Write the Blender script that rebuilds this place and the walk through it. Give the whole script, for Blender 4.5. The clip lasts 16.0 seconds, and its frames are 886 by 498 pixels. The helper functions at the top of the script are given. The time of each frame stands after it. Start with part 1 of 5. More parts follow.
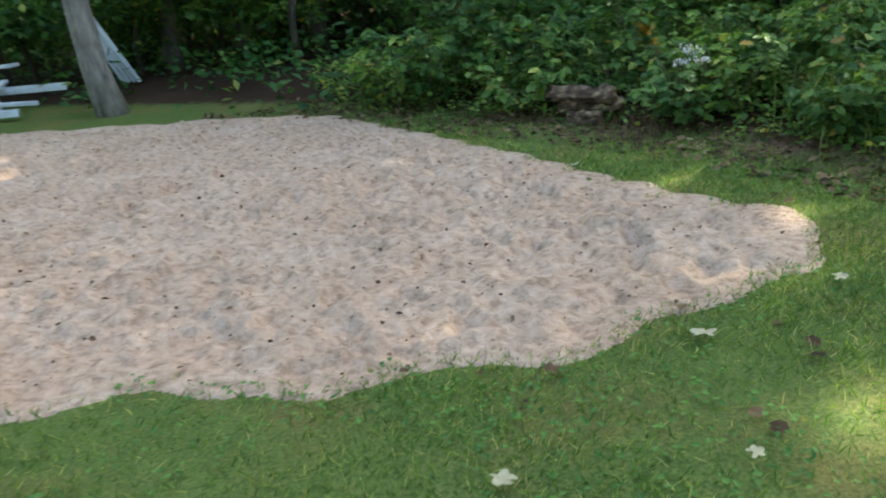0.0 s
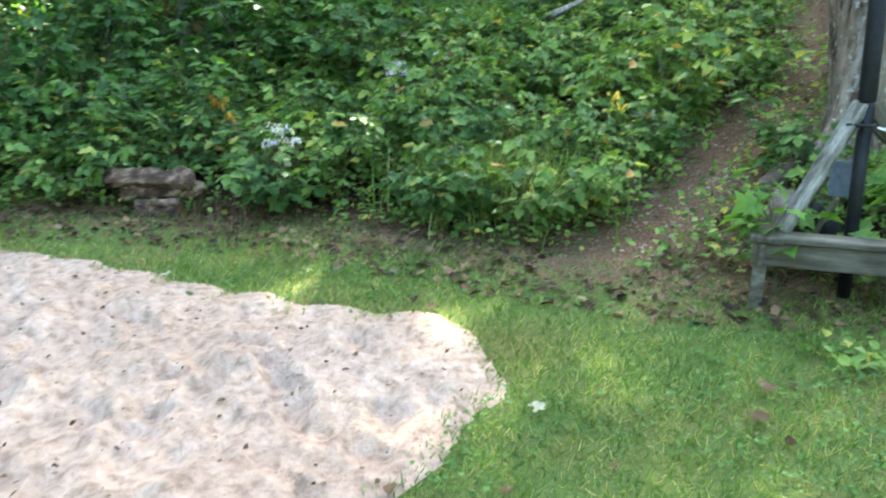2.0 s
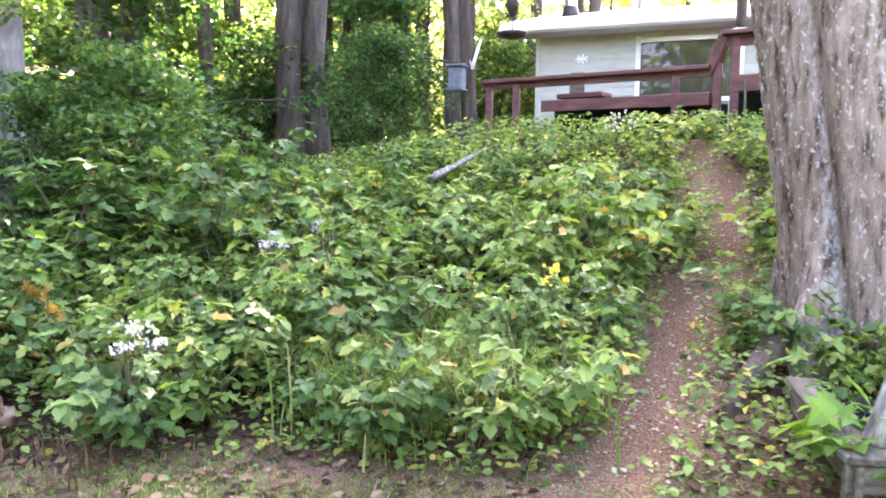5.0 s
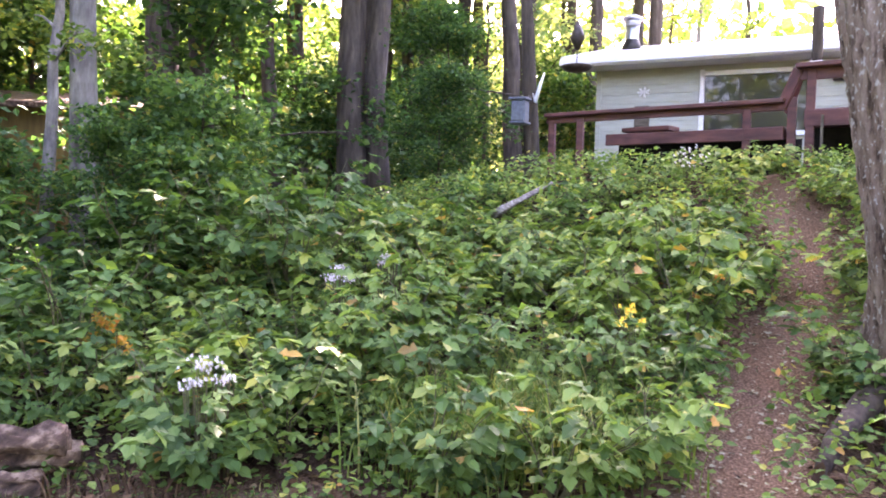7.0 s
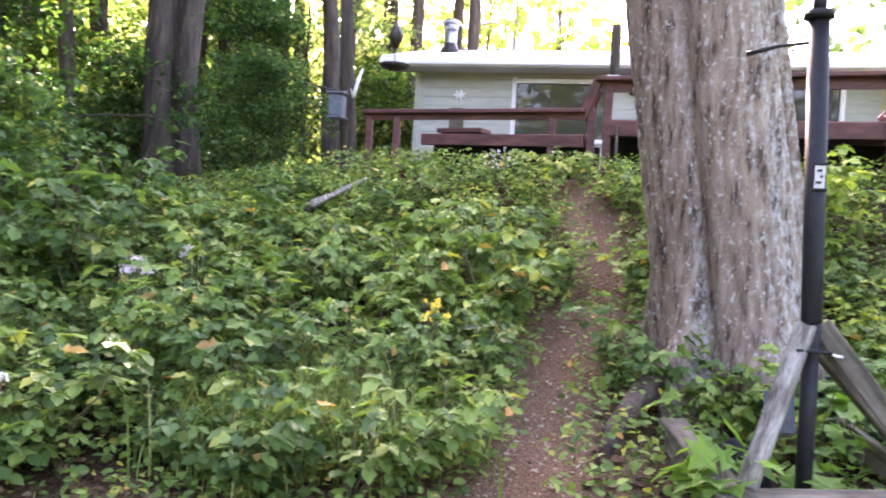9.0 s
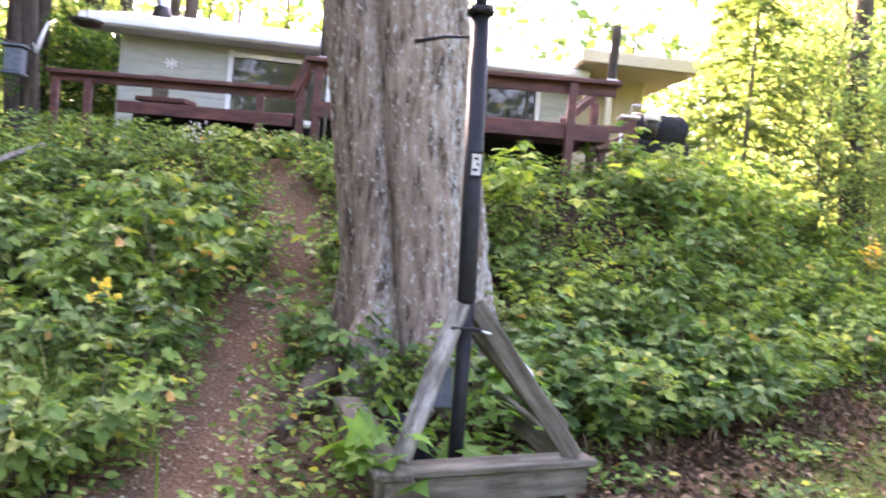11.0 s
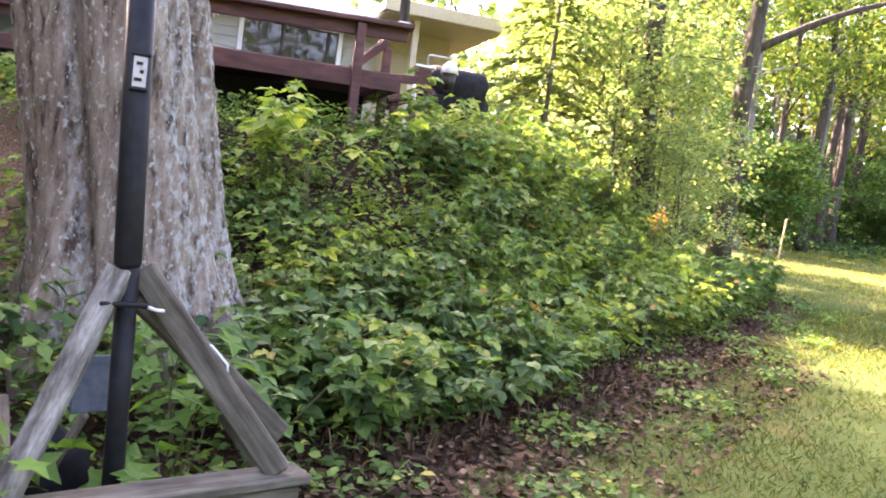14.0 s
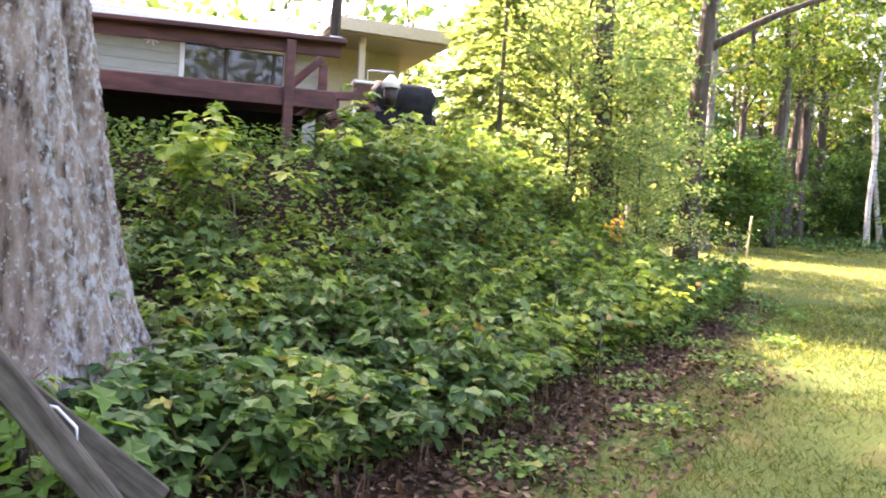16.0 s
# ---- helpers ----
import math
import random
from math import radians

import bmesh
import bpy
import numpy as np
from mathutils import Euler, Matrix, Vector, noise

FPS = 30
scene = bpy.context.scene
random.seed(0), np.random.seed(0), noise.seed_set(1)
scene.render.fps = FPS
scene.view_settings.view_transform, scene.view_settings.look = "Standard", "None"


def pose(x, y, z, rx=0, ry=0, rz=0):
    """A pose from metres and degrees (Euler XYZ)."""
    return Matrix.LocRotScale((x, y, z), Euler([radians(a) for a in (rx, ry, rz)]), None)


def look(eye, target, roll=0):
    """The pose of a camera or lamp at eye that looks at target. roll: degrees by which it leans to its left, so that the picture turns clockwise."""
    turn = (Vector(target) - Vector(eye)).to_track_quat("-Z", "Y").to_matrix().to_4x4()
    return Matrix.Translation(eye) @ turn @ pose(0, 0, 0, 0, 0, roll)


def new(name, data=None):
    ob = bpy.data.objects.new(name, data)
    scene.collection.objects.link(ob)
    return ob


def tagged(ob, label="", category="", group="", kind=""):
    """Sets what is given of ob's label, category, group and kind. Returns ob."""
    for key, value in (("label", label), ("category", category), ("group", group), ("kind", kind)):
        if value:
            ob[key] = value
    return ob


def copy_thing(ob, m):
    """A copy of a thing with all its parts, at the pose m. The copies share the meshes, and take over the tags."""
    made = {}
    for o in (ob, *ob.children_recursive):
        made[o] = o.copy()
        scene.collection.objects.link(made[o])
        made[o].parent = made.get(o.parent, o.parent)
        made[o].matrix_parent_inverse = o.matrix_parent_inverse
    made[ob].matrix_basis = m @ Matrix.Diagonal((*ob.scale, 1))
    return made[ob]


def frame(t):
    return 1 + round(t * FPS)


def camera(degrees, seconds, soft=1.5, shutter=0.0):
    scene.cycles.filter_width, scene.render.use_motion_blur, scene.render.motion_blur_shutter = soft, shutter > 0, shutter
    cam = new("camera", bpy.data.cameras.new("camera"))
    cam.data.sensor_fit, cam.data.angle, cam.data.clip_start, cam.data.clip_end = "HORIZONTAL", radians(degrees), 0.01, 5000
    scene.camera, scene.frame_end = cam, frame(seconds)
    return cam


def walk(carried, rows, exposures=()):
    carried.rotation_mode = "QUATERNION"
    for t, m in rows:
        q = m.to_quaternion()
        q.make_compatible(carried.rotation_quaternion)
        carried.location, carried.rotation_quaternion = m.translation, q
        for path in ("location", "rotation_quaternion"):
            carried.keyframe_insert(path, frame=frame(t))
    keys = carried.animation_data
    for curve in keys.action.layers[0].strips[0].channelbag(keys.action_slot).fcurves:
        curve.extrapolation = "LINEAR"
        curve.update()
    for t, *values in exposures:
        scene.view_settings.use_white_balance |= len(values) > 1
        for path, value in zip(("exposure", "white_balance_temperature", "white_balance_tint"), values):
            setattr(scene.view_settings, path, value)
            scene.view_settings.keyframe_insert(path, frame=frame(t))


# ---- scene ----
cam = camera(58.3, 16.0, 1.9, 0.35)
METRES, EYE, TILT, LEAN, TURN = 5.2, 1.5, 0.0, 0.0, -18.9
ROWS = [
    (0.0, 0.0, 0.0, 0.0, -1.59, -19.64, 4.45),
    (0.5, -0.0101, 0.0651, 0.0052, -8.46, -20.4, 2.13),
    (1.0, -0.0231, 0.1198, 0.0003, -19.18, -18.35, 3.55),
    (1.5, -0.0268, 0.1782, 0.0032, -26.45, -17.66, 3.28),
    (2.0, -0.0239, 0.2259, 0.0032, -34.1, -16.45, -0.71),
    (2.5, -0.0271, 0.2766, 0.0072, -38.89, -11.64, 0.43),
    (3.0, -0.0047, 0.3268, 0.0094, -43.63, -7.28, 0.94),
    (5.5, 0.0293, 0.5669, -0.0066, -48.44, -4.89, -0.82),
    (6.0, 0.031, 0.5823, -0.0007, -44.2, -7.36, -1.08),
    (6.5, 0.0327, 0.5733, -0.0002, -43.43, -3.23, -1.08),
    (7.0, 0.032, 0.5715, -0.0001, -44.64, -2.6, -1.39),
    (7.5, 0.0331, 0.5693, -0.0008, -45.11, -2.51, -1.52),
    (8.0, 0.0377, 0.565, -0.0005, -48.19, -2.51, -1.63),
    (8.5, 0.0401, 0.5644, -0.0019, -52.98, -2.72, -2.23),
    (11.0, 0.0781, 0.5205, -0.0038, -76.96, -2.08, -5.36),
    (11.5, 0.0983, 0.5056, -0.0056, -83.43, -3.28, -5.49),
    (12.0, 0.1339, 0.5041, -0.0032, -88.05, -0.84, -5.81),
    (12.5, 0.1634, 0.5008, -0.0056, -90.51, -2.22, -4.97),
    (13.0, 0.1934, 0.4859, -0.0088, -90.4, -4.55, -4.21),
    (13.5, 0.2301, 0.4677, -0.0103, -90.32, -2.9, -6.12),
    (14.0, 0.2715, 0.4573, -0.0096, -89.93, -3.31, -7.12),
    (14.5, 0.3104, 0.4504, -0.008, -89.13, -2.78, -5.23),
    (15.0, 0.3317, 0.4261, -0.0028, -87.27, -1.85, -4.69),
    (15.5, 0.3384, 0.4028, -0.0008, -89.38, -1.29, -4.87),
    (16.0, 0.3406, 0.3973, -0.0031, -91.77, -1.93, -3.65),
]
walk(cam, [(t, pose(0, 0, EYE, TILT, LEAN, TURN) @ pose(METRES * x, METRES * y, METRES * z, 90 + pitch, roll, yaw)) for t, x, y, z, yaw, pitch, roll in ROWS],
     [(0.0, 2.92, 6800, -1), (1.0, 3.12, 6800, -1), (1.5, 3.48, 6600, -2), (2.0, 3.95, 6500, 1), (2.5, 4.35, 6350, 3), (3.0, 4.85, 6450, 12), (3.4, 4.9, 6700, 20), (5.5, 4.95, 7000, 43), (6.0, 5.03, 7000, 48), (6.5, 4.95, 7000, 50), (7.0, 4.4, 7000, 46), (8.5, 4.3, 7100, 42), (11.0, 4.2, 7100, 40), (13.0, 3.8, 7150, 40), (14.0, 3.93, 7150, 41), (16.0, 3.84, 7150, 39)])

import itertools

# ---------------------------------------------------------------- light
SUN_AZ, SUN_EL = (0.9, 0.43), 33.0
world = bpy.data.worlds.new("sky")
scene.world = world
world.use_nodes = True
wn = world.node_tree
sky = wn.nodes.new("ShaderNodeTexSky")
sky.sky_type, sky.sun_disc = "NISHITA", False
sky.sun_elevation, sky.sun_rotation = radians(SUN_EL), math.atan2(SUN_AZ[0], SUN_AZ[1])
sky.dust_density, sky.air_density = 3.0, 1.0
wn.links.new(sky.outputs[0], wn.nodes["Background"].inputs[0])
wn.nodes["Background"].inputs[1].default_value = 0.15
sun = new("sun", bpy.data.lights.new("sun", "SUN"))
sun.data.energy, sun.data.angle, sun.data.color = 5.0, radians(0.6), (1.0, 0.93, 0.8)
sun.matrix_world = look((SUN_AZ[0] * 40, SUN_AZ[1] * 40, 40 * math.tan(radians(SUN_EL)) * math.hypot(*SUN_AZ)), (0, 0, 0))


# ---------------------------------------------------------------- materials
def nodes_of(name):
    m = bpy.data.materials.new(name)
    m.use_nodes = True
    nt = m.node_tree
    return m, nt, nt.nodes["Principled BSDF"]


def ramp_node(nt, stops):
    r = nt.nodes.new("ShaderNodeValToRGB")
    el = r.color_ramp.elements
    while len(el) < len(stops):
        el.new(0.5)
    for e, (p, c) in zip(el, stops):
        e.position, e.color = p, (*c, 1)
    return r


def noise_node(nt, scale, detail=4.0, stretch=(1, 1, 1), space="Object"):
    tc = nt.nodes.new("ShaderNodeTexCoord")
    mp = nt.nodes.new("ShaderNodeMapping")
    mp.inputs["Scale"].default_value = stretch
    n = nt.nodes.new("ShaderNodeTexNoise")
    n.inputs["Scale"].default_value, n.inputs["Detail"].default_value = scale, detail
    n.inputs["Roughness"].default_value = 0.62
    nt.links.new(tc.outputs[space], mp.inputs[0])
    nt.links.new(mp.outputs[0], n.inputs["Vector"])
    return n


def mix_node(nt, kind, fac, a, b):
    m = nt.nodes.new("ShaderNodeMix")
    m.data_type, m.blend_type = "RGBA", kind
    for sock, v in ((m.inputs[0], fac), (m.inputs[6], a), (m.inputs[7], b)):
        if isinstance(v, (int, float)):
            sock.default_value = v
        elif isinstance(v, tuple):
            sock.default_value = (*v, 1)
        else:
            nt.links.new(v, sock)
    return m.outputs[2]


def surface(name, stops, scale=8.0, rough=0.8, bump=0.3, coarse=0.9, stretch=(1, 1, 1), metal=0.0, stain=(0.55, 0.55, 0.55),
            spread=0.0, dist=0.02, coat=0.0, spec=0.4):
    """Grain from a stretched noise, broad stains from a second one, relief from the first."""
    m, nt, p = nodes_of(name)
    n1 = noise_node(nt, scale, 6, stretch)
    n2 = noise_node(nt, coarse, 3)
    r1 = ramp_node(nt, stops)
    nt.links.new(n1.outputs[0], r1.inputs[0])
    r2 = ramp_node(nt, [(0.42, stain), (0.62, (1, 1, 1))])
    nt.links.new(n2.outputs[0], r2.inputs[0])
    col = mix_node(nt, "MULTIPLY", 0.6, r1.outputs[0], r2.outputs[0])
    if spread:
        oi = nt.nodes.new("ShaderNodeObjectInfo")
        rr = ramp_node(nt, [(0.0, (1 - spread,) * 3), (1.0, (1 + spread,) * 3)])
        nt.links.new(oi.outputs["Random"], rr.inputs[0])
        col = mix_node(nt, "MULTIPLY", 1.0, col, rr.outputs[0])
    nt.links.new(col, p.inputs["Base Color"])
    p.inputs["Roughness"].default_value, p.inputs["Metallic"].default_value = rough, metal
    p.inputs["Coat Weight"].default_value = coat
    p.inputs["Specular IOR Level"].default_value = spec
    if bump:
        b = nt.nodes.new("ShaderNodeBump")
        b.inputs["Strength"].default_value, b.inputs["Distance"].default_value = bump, dist
        nt.links.new(n1.outputs[0], b.inputs["Height"])
        nt.links.new(b.outputs[0], p.inputs["Normal"])
    return m


def foliage(name, stops, through_light=0.4, rough=0.5, vary=False):
    """Leaf colours drawn leaf by leaf, with light passing through the blade."""
    m, nt, p = nodes_of(name)
    g = nt.nodes.new("ShaderNodeNewGeometry")
    r = ramp_node(nt, stops)
    nt.links.new(g.outputs["Random Per Island"], r.inputs[0])
    n = noise_node(nt, 3.0, 2)
    r2 = ramp_node(nt, [(0.35, (0.72, 0.78, 0.7)), (0.65, (1.12, 1.1, 1.0))])
    nt.links.new(n.outputs[0], r2.inputs[0])
    col = mix_node(nt, "MULTIPLY", 1.0, r.outputs[0], r2.outputs[0])
    if vary:
        r3 = ramp_node(nt, [(0, (0.62, 0.74, 0.8)), (0.5, (0.95, 0.97, 0.95)), (1, (1.22, 1.14, 0.95))])
        nt.links.new(nt.nodes.new("ShaderNodeObjectInfo").outputs["Random"], r3.inputs[0])
        col = mix_node(nt, "MULTIPLY", 1.0, col, r3.outputs[0])
    nt.links.new(col, p.inputs["Base Color"])
    p.inputs["Roughness"].default_value = rough + 0.08
    p.inputs["Specular IOR Level"].default_value = 0.25
    tr = nt.nodes.new("ShaderNodeBsdfTranslucent")
    tcol = mix_node(nt, "MULTIPLY", 1.0, col, (1.35, 1.4, 0.75))
    nt.links.new(tcol, tr.inputs[0])
    mx = nt.nodes.new("ShaderNodeMixShader")
    mx.inputs[0].default_value = through_light
    nt.links.new(p.outputs[0], mx.inputs[1])
    nt.links.new(tr.outputs[0], mx.inputs[2])
    nt.links.new(mx.outputs[0], nt.nodes["Material Output"].inputs[0])
    return m


def ground_material():
    m, nt, p = nodes_of("lawn_and_soil")
    fine, mid, broad = noise_node(nt, 60, 6), noise_node(nt, 9, 5), noise_node(nt, 1.1, 4)
    grass = ramp_node(nt, [(0.3, (0.032, 0.058, 0.016)), (0.5, (0.078, 0.112, 0.03)), (0.7, (0.15, 0.155, 0.056))])
    earth = ramp_node(nt, [(0.32, (0.05, 0.029, 0.018)), (0.5, (0.14, 0.084, 0.053)), (0.7, (0.28, 0.188, 0.128))])
    # Soil of the bank: dark humus with the bushes' shade put into the colour.
    shaded_humus = ramp_node(nt, [(0.3, (0.013, 0.008, 0.006)), (0.52, (0.04, 0.024, 0.017)), (0.74, (0.095, 0.062, 0.044))])
    dry = ramp_node(nt, [(0.3, (0.062, 0.064, 0.019)), (0.7, (0.18, 0.158, 0.06))])
    for r in (grass, earth, shaded_humus, dry):
        nt.links.new(fine.outputs[0], r.inputs[0])
    w = ramp_node(nt, [(0.48, (0, 0, 0)), (0.66, (1, 1, 1))])
    nt.links.new(broad.outputs[0], w.inputs[0])
    col = mix_node(nt, "MIX", w.outputs[0], grass.outputs[0], dry.outputs[0])
    at = nt.nodes.new("ShaderNodeAttribute")
    at.attribute_name = "bare"
    ad = nt.nodes.new("ShaderNodeMath")
    ad.operation = "MULTIPLY_ADD"
    nt.links.new(mid.outputs[0], ad.inputs[0])
    ad.inputs[1].default_value = 0.9
    ma = nt.nodes.new("ShaderNodeMath")
    ma.operation = "SUBTRACT"
    nt.links.new(at.outputs["Fac"], ma.inputs[0])
    ma.inputs[1].default_value = 0.45
    nt.links.new(ma.outputs[0], ad.inputs[2])
    edge = ramp_node(nt, [(0.35, (0, 0, 0)), (0.6, (1, 1, 1))])
    nt.links.new(ad.outputs[0], edge.inputs[0])
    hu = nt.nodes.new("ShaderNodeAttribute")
    hu.attribute_name = "shaded_humus"
    soil = mix_node(nt, "MIX", hu.outputs["Fac"], earth.outputs[0], shaded_humus.outputs[0])
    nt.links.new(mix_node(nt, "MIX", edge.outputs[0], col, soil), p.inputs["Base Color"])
    p.inputs["Roughness"].default_value = 0.95
    p.inputs["Specular IOR Level"].default_value = 0.05
    b = nt.nodes.new("ShaderNodeBump")
    b.inputs["Strength"].default_value, b.inputs["Distance"].default_value = 0.6, 0.03
    nt.links.new(fine.outputs[0], b.inputs["Height"])
    nt.links.new(b.outputs[0], p.inputs["Normal"])
    return m


def glass_material():
    m, nt, p = nodes_of("window_glass")
    p.inputs["Base Color"].default_value = (0.02, 0.022, 0.025, 1)
    p.inputs["Roughness"].default_value, p.inputs["IOR"].default_value = 0.03, 1.5
    p.inputs["Specular IOR Level"].default_value = 0.35
    return m


def bark_material():
    """Furrowed brown-grey bark; pale crusty lichen in spots, thick on the side that faces the lawn's end."""
    m, nt, p = nodes_of("maple_bark")
    ridge, fine = noise_node(nt, 15, 8, (1, 1, 0.22)), noise_node(nt, 70, 5, (1, 1, 0.6))
    broad, spots, crust = noise_node(nt, 2.2, 4, (1, 1, 0.4)), noise_node(nt, 30, 4, (1, 1, 0.7)), noise_node(nt, 24, 9, (1, 1, 0.7))
    r = ramp_node(nt, [(0.36, (0.055, 0.038, 0.028)), (0.46, (0.18, 0.135, 0.103)), (0.66, (0.275, 0.22, 0.176))])
    nt.links.new(ridge.outputs[0], r.inputs[0])
    rf = ramp_node(nt, [(0.3, (0.72, 0.72, 0.72)), (0.7, (1.15, 1.15, 1.15))])
    nt.links.new(fine.outputs[0], rf.inputs[0])
    rb = ramp_node(nt, [(0.35, (0.78, 0.72, 0.68)), (0.65, (1.1, 1.1, 1.08))])
    nt.links.new(broad.outputs[0], rb.inputs[0])
    col = mix_node(nt, "MULTIPLY", 0.8, r.outputs[0], rf.outputs[0])
    col = mix_node(nt, "MULTIPLY", 1.0, col, rb.outputs[0])
    s1 = ramp_node(nt, [(0.585, (0, 0, 0)), (0.64, (0.8, 0.8, 0.8))])
    nt.links.new(spots.outputs[0], s1.inputs[0])
    col = mix_node(nt, "MIX", s1.outputs[0], col, (0.36, 0.36, 0.32))
    geo, sep = nt.nodes.new("ShaderNodeNewGeometry"), nt.nodes.new("ShaderNodeSeparateXYZ")
    nt.links.new(geo.outputs["Normal"], sep.inputs[0])
    side = nt.nodes.new("ShaderNodeMapRange")
    side.inputs["From Min"].default_value, side.inputs["From Max"].default_value = -0.1, -0.8
    nt.links.new(sep.outputs["Y"], side.inputs["Value"])
    s2 = ramp_node(nt, [(0.46, (0, 0, 0)), (0.6, (0.8, 0.8, 0.8))])
    nt.links.new(crust.outputs[0], s2.inputs[0])
    both = mix_node(nt, "MULTIPLY", 1.0, s2.outputs[0], side.outputs[0])
    nt.links.new(mix_node(nt, "MIX", both, col, (0.37, 0.38, 0.36)), p.inputs["Base Color"])
    p.inputs["Roughness"].default_value = 0.95
    p.inputs["Specular IOR Level"].default_value = 0.15
    b = nt.nodes.new("ShaderNodeBump")
    b.inputs["Strength"].default_value, b.inputs["Distance"].default_value = 0.6, 0.025
    nt.links.new(ridge.outputs[0], b.inputs["Height"])
    nt.links.new(b.outputs[0], p.inputs["Normal"])
    return m


M_GROUND, M_GLASS, M_BARK = ground_material(), glass_material(), bark_material()
M_SAND = surface("trampled_sand", [(0.34, (0.27, 0.186, 0.141)), (0.47, (0.385, 0.275, 0.214)), (0.66, (0.485, 0.36, 0.29))], 17, 0.95, 1.0, 1.3, stain=(0.86, 0.79, 0.73), dist=0.045, spec=0.1)
M_ROOT = surface("brown_root_bark", [(0.3, (0.035, 0.024, 0.018)), (0.55, (0.11, 0.078, 0.058)), (0.8, (0.17, 0.13, 0.1))], 18, 0.95, 0.8, 2.0)
M_TRUNK = surface("dark_bark", [(0.3, (0.022, 0.017, 0.013)), (0.6, (0.088, 0.068, 0.052)), (0.8, (0.17, 0.142, 0.116))], 10, 0.95, 0.8, 1.5, (1, 1, 0.2))
M_GREYTRUNK = surface("grey_bark", [(0.3, (0.09, 0.08, 0.07)), (0.6, (0.23, 0.21, 0.19)), (0.8, (0.38, 0.37, 0.33))], 9, 0.95, 0.7, 2.5, (1, 1, 0.3))
M_BIRCH = surface("birch_bark", [(0.36, (0.08, 0.07, 0.06)), (0.46, (0.5, 0.46, 0.4)), (0.7, (0.7, 0.66, 0.6))], 7, 0.85, 0.3, 2.0, (1, 1, 2.5))
M_WOOD = surface("weathered_grey_wood", [(0.3, (0.05, 0.042, 0.031)), (0.5, (0.112, 0.099, 0.075)), (0.72, (0.19, 0.172, 0.134))], 30, 0.9, 0.8, 4, (1, 0.1, 1), dist=0.008, spread=0.12, spec=0.2, stain=(0.5, 0.47, 0.44))
M_PALEWOOD = surface("bleached_lichened_wood", [(0.36, (0.075, 0.064, 0.05)), (0.5, (0.165, 0.152, 0.126)), (0.66, (0.32, 0.305, 0.262))], 24, 0.9, 0.8, 7, (1, 0.25, 1), dist=0.008, spec=0.2)
M_SHED = surface("ochre_boards", [(0.3, (0.13, 0.08, 0.02)), (0.7, (0.25, 0.165, 0.045))], 12, 0.8, 0.3, 1.2, (1, 1, 0.1))
M_STAIN = surface("reddish_brown_stain", [(0.3, (0.055, 0.018, 0.015)), (0.6, (0.13, 0.045, 0.038)), (0.8, (0.19, 0.075, 0.06))], 14, 0.6, 0.3, 1.3, (1, 0.2, 1), dist=0.006, spread=0.1)
M_SIDING = surface("sage_siding", [(0.3, (0.34, 0.35, 0.29)), (0.7, (0.42, 0.43, 0.36))], 20, 0.55, 0.15, 0.7, (1, 0.15, 1), stain=(0.85, 0.85, 0.83), spread=0.03, dist=0.004)
M_TAN = surface("tan_paint", [(0.3, (0.5, 0.42, 0.28)), (0.7, (0.58, 0.5, 0.34))], 15, 0.6, 0.15, 0.8, stain=(0.85, 0.84, 0.8))
M_WHITE = surface("white_trim_paint", [(0.3, (0.7, 0.7, 0.69)), (0.7, (0.82, 0.82, 0.81))], 18, 0.5, 0.1, 1.5, stain=(0.86, 0.86, 0.84))
M_ROOF = surface("pale_roofing", [(0.3, (0.5, 0.49, 0.48)), (0.7, (0.68, 0.67, 0.66))], 22, 0.7, 0.4, 0.8, stain=(0.8, 0.8, 0.8), dist=0.01)
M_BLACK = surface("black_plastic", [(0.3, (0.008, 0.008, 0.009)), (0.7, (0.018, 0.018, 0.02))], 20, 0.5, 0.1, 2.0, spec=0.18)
M_COVER = surface("black_cover_cloth", [(0.3, (0.01, 0.01, 0.011)), (0.7, (0.025, 0.025, 0.026))], 9, 0.75, 0.5, 2.0, spec=0.1)
M_STEEL = surface("galvanised_steel", [(0.3, (0.42, 0.43, 0.45)), (0.7, (0.6, 0.61, 0.63))], 14, 0.35, 0.1, 2.0, metal=1.0)
M_DARKMETAL = surface("dark_bronze_metal", [(0.3, (0.03, 0.025, 0.022)), (0.7, (0.08, 0.065, 0.055))], 14, 0.5, 0.2, 2.0, metal=0.6)
M_ROT = surface("rotten_wood", [(0.32, (0.022, 0.012, 0.008)), (0.5, (0.12, 0.07, 0.046)), (0.66, (0.4, 0.275, 0.19))], 12, 0.95, 0.9, 3.5, (0.18, 1, 1), dist=0.03)
M_FLOWER = surface("white_petals", [(0.3, (0.56, 0.5, 0.47)), (0.7, (0.7, 0.64, 0.6))], 30, 0.6, 0.0)
M_YELLOW = surface("yellow_petals", [(0.3, (0.75, 0.48, 0.02)), (0.7, (0.85, 0.62, 0.04))], 30, 0.6, 0.0)
M_LEAFDRY = surface("pale_dry_leaf", [(0.3, (0.25, 0.22, 0.13)), (0.7, (0.4, 0.37, 0.26))], 30, 0.8, 0.3)
M_LABEL = surface("faded_white_label", [(0.3, (0.5, 0.48, 0.44)), (0.7, (0.75, 0.73, 0.7))], 30, 0.5, 0.0)
M_STEM = surface("green_stems", [(0.3, (0.06, 0.06, 0.025)), (0.7, (0.14, 0.12, 0.05))], 30, 0.8, 0.2)
M_SLATE = surface("blue_grey_metal", [(0.3, (0.06, 0.075, 0.1)), (0.7, (0.13, 0.155, 0.19))], 20, 0.5, 0.2)
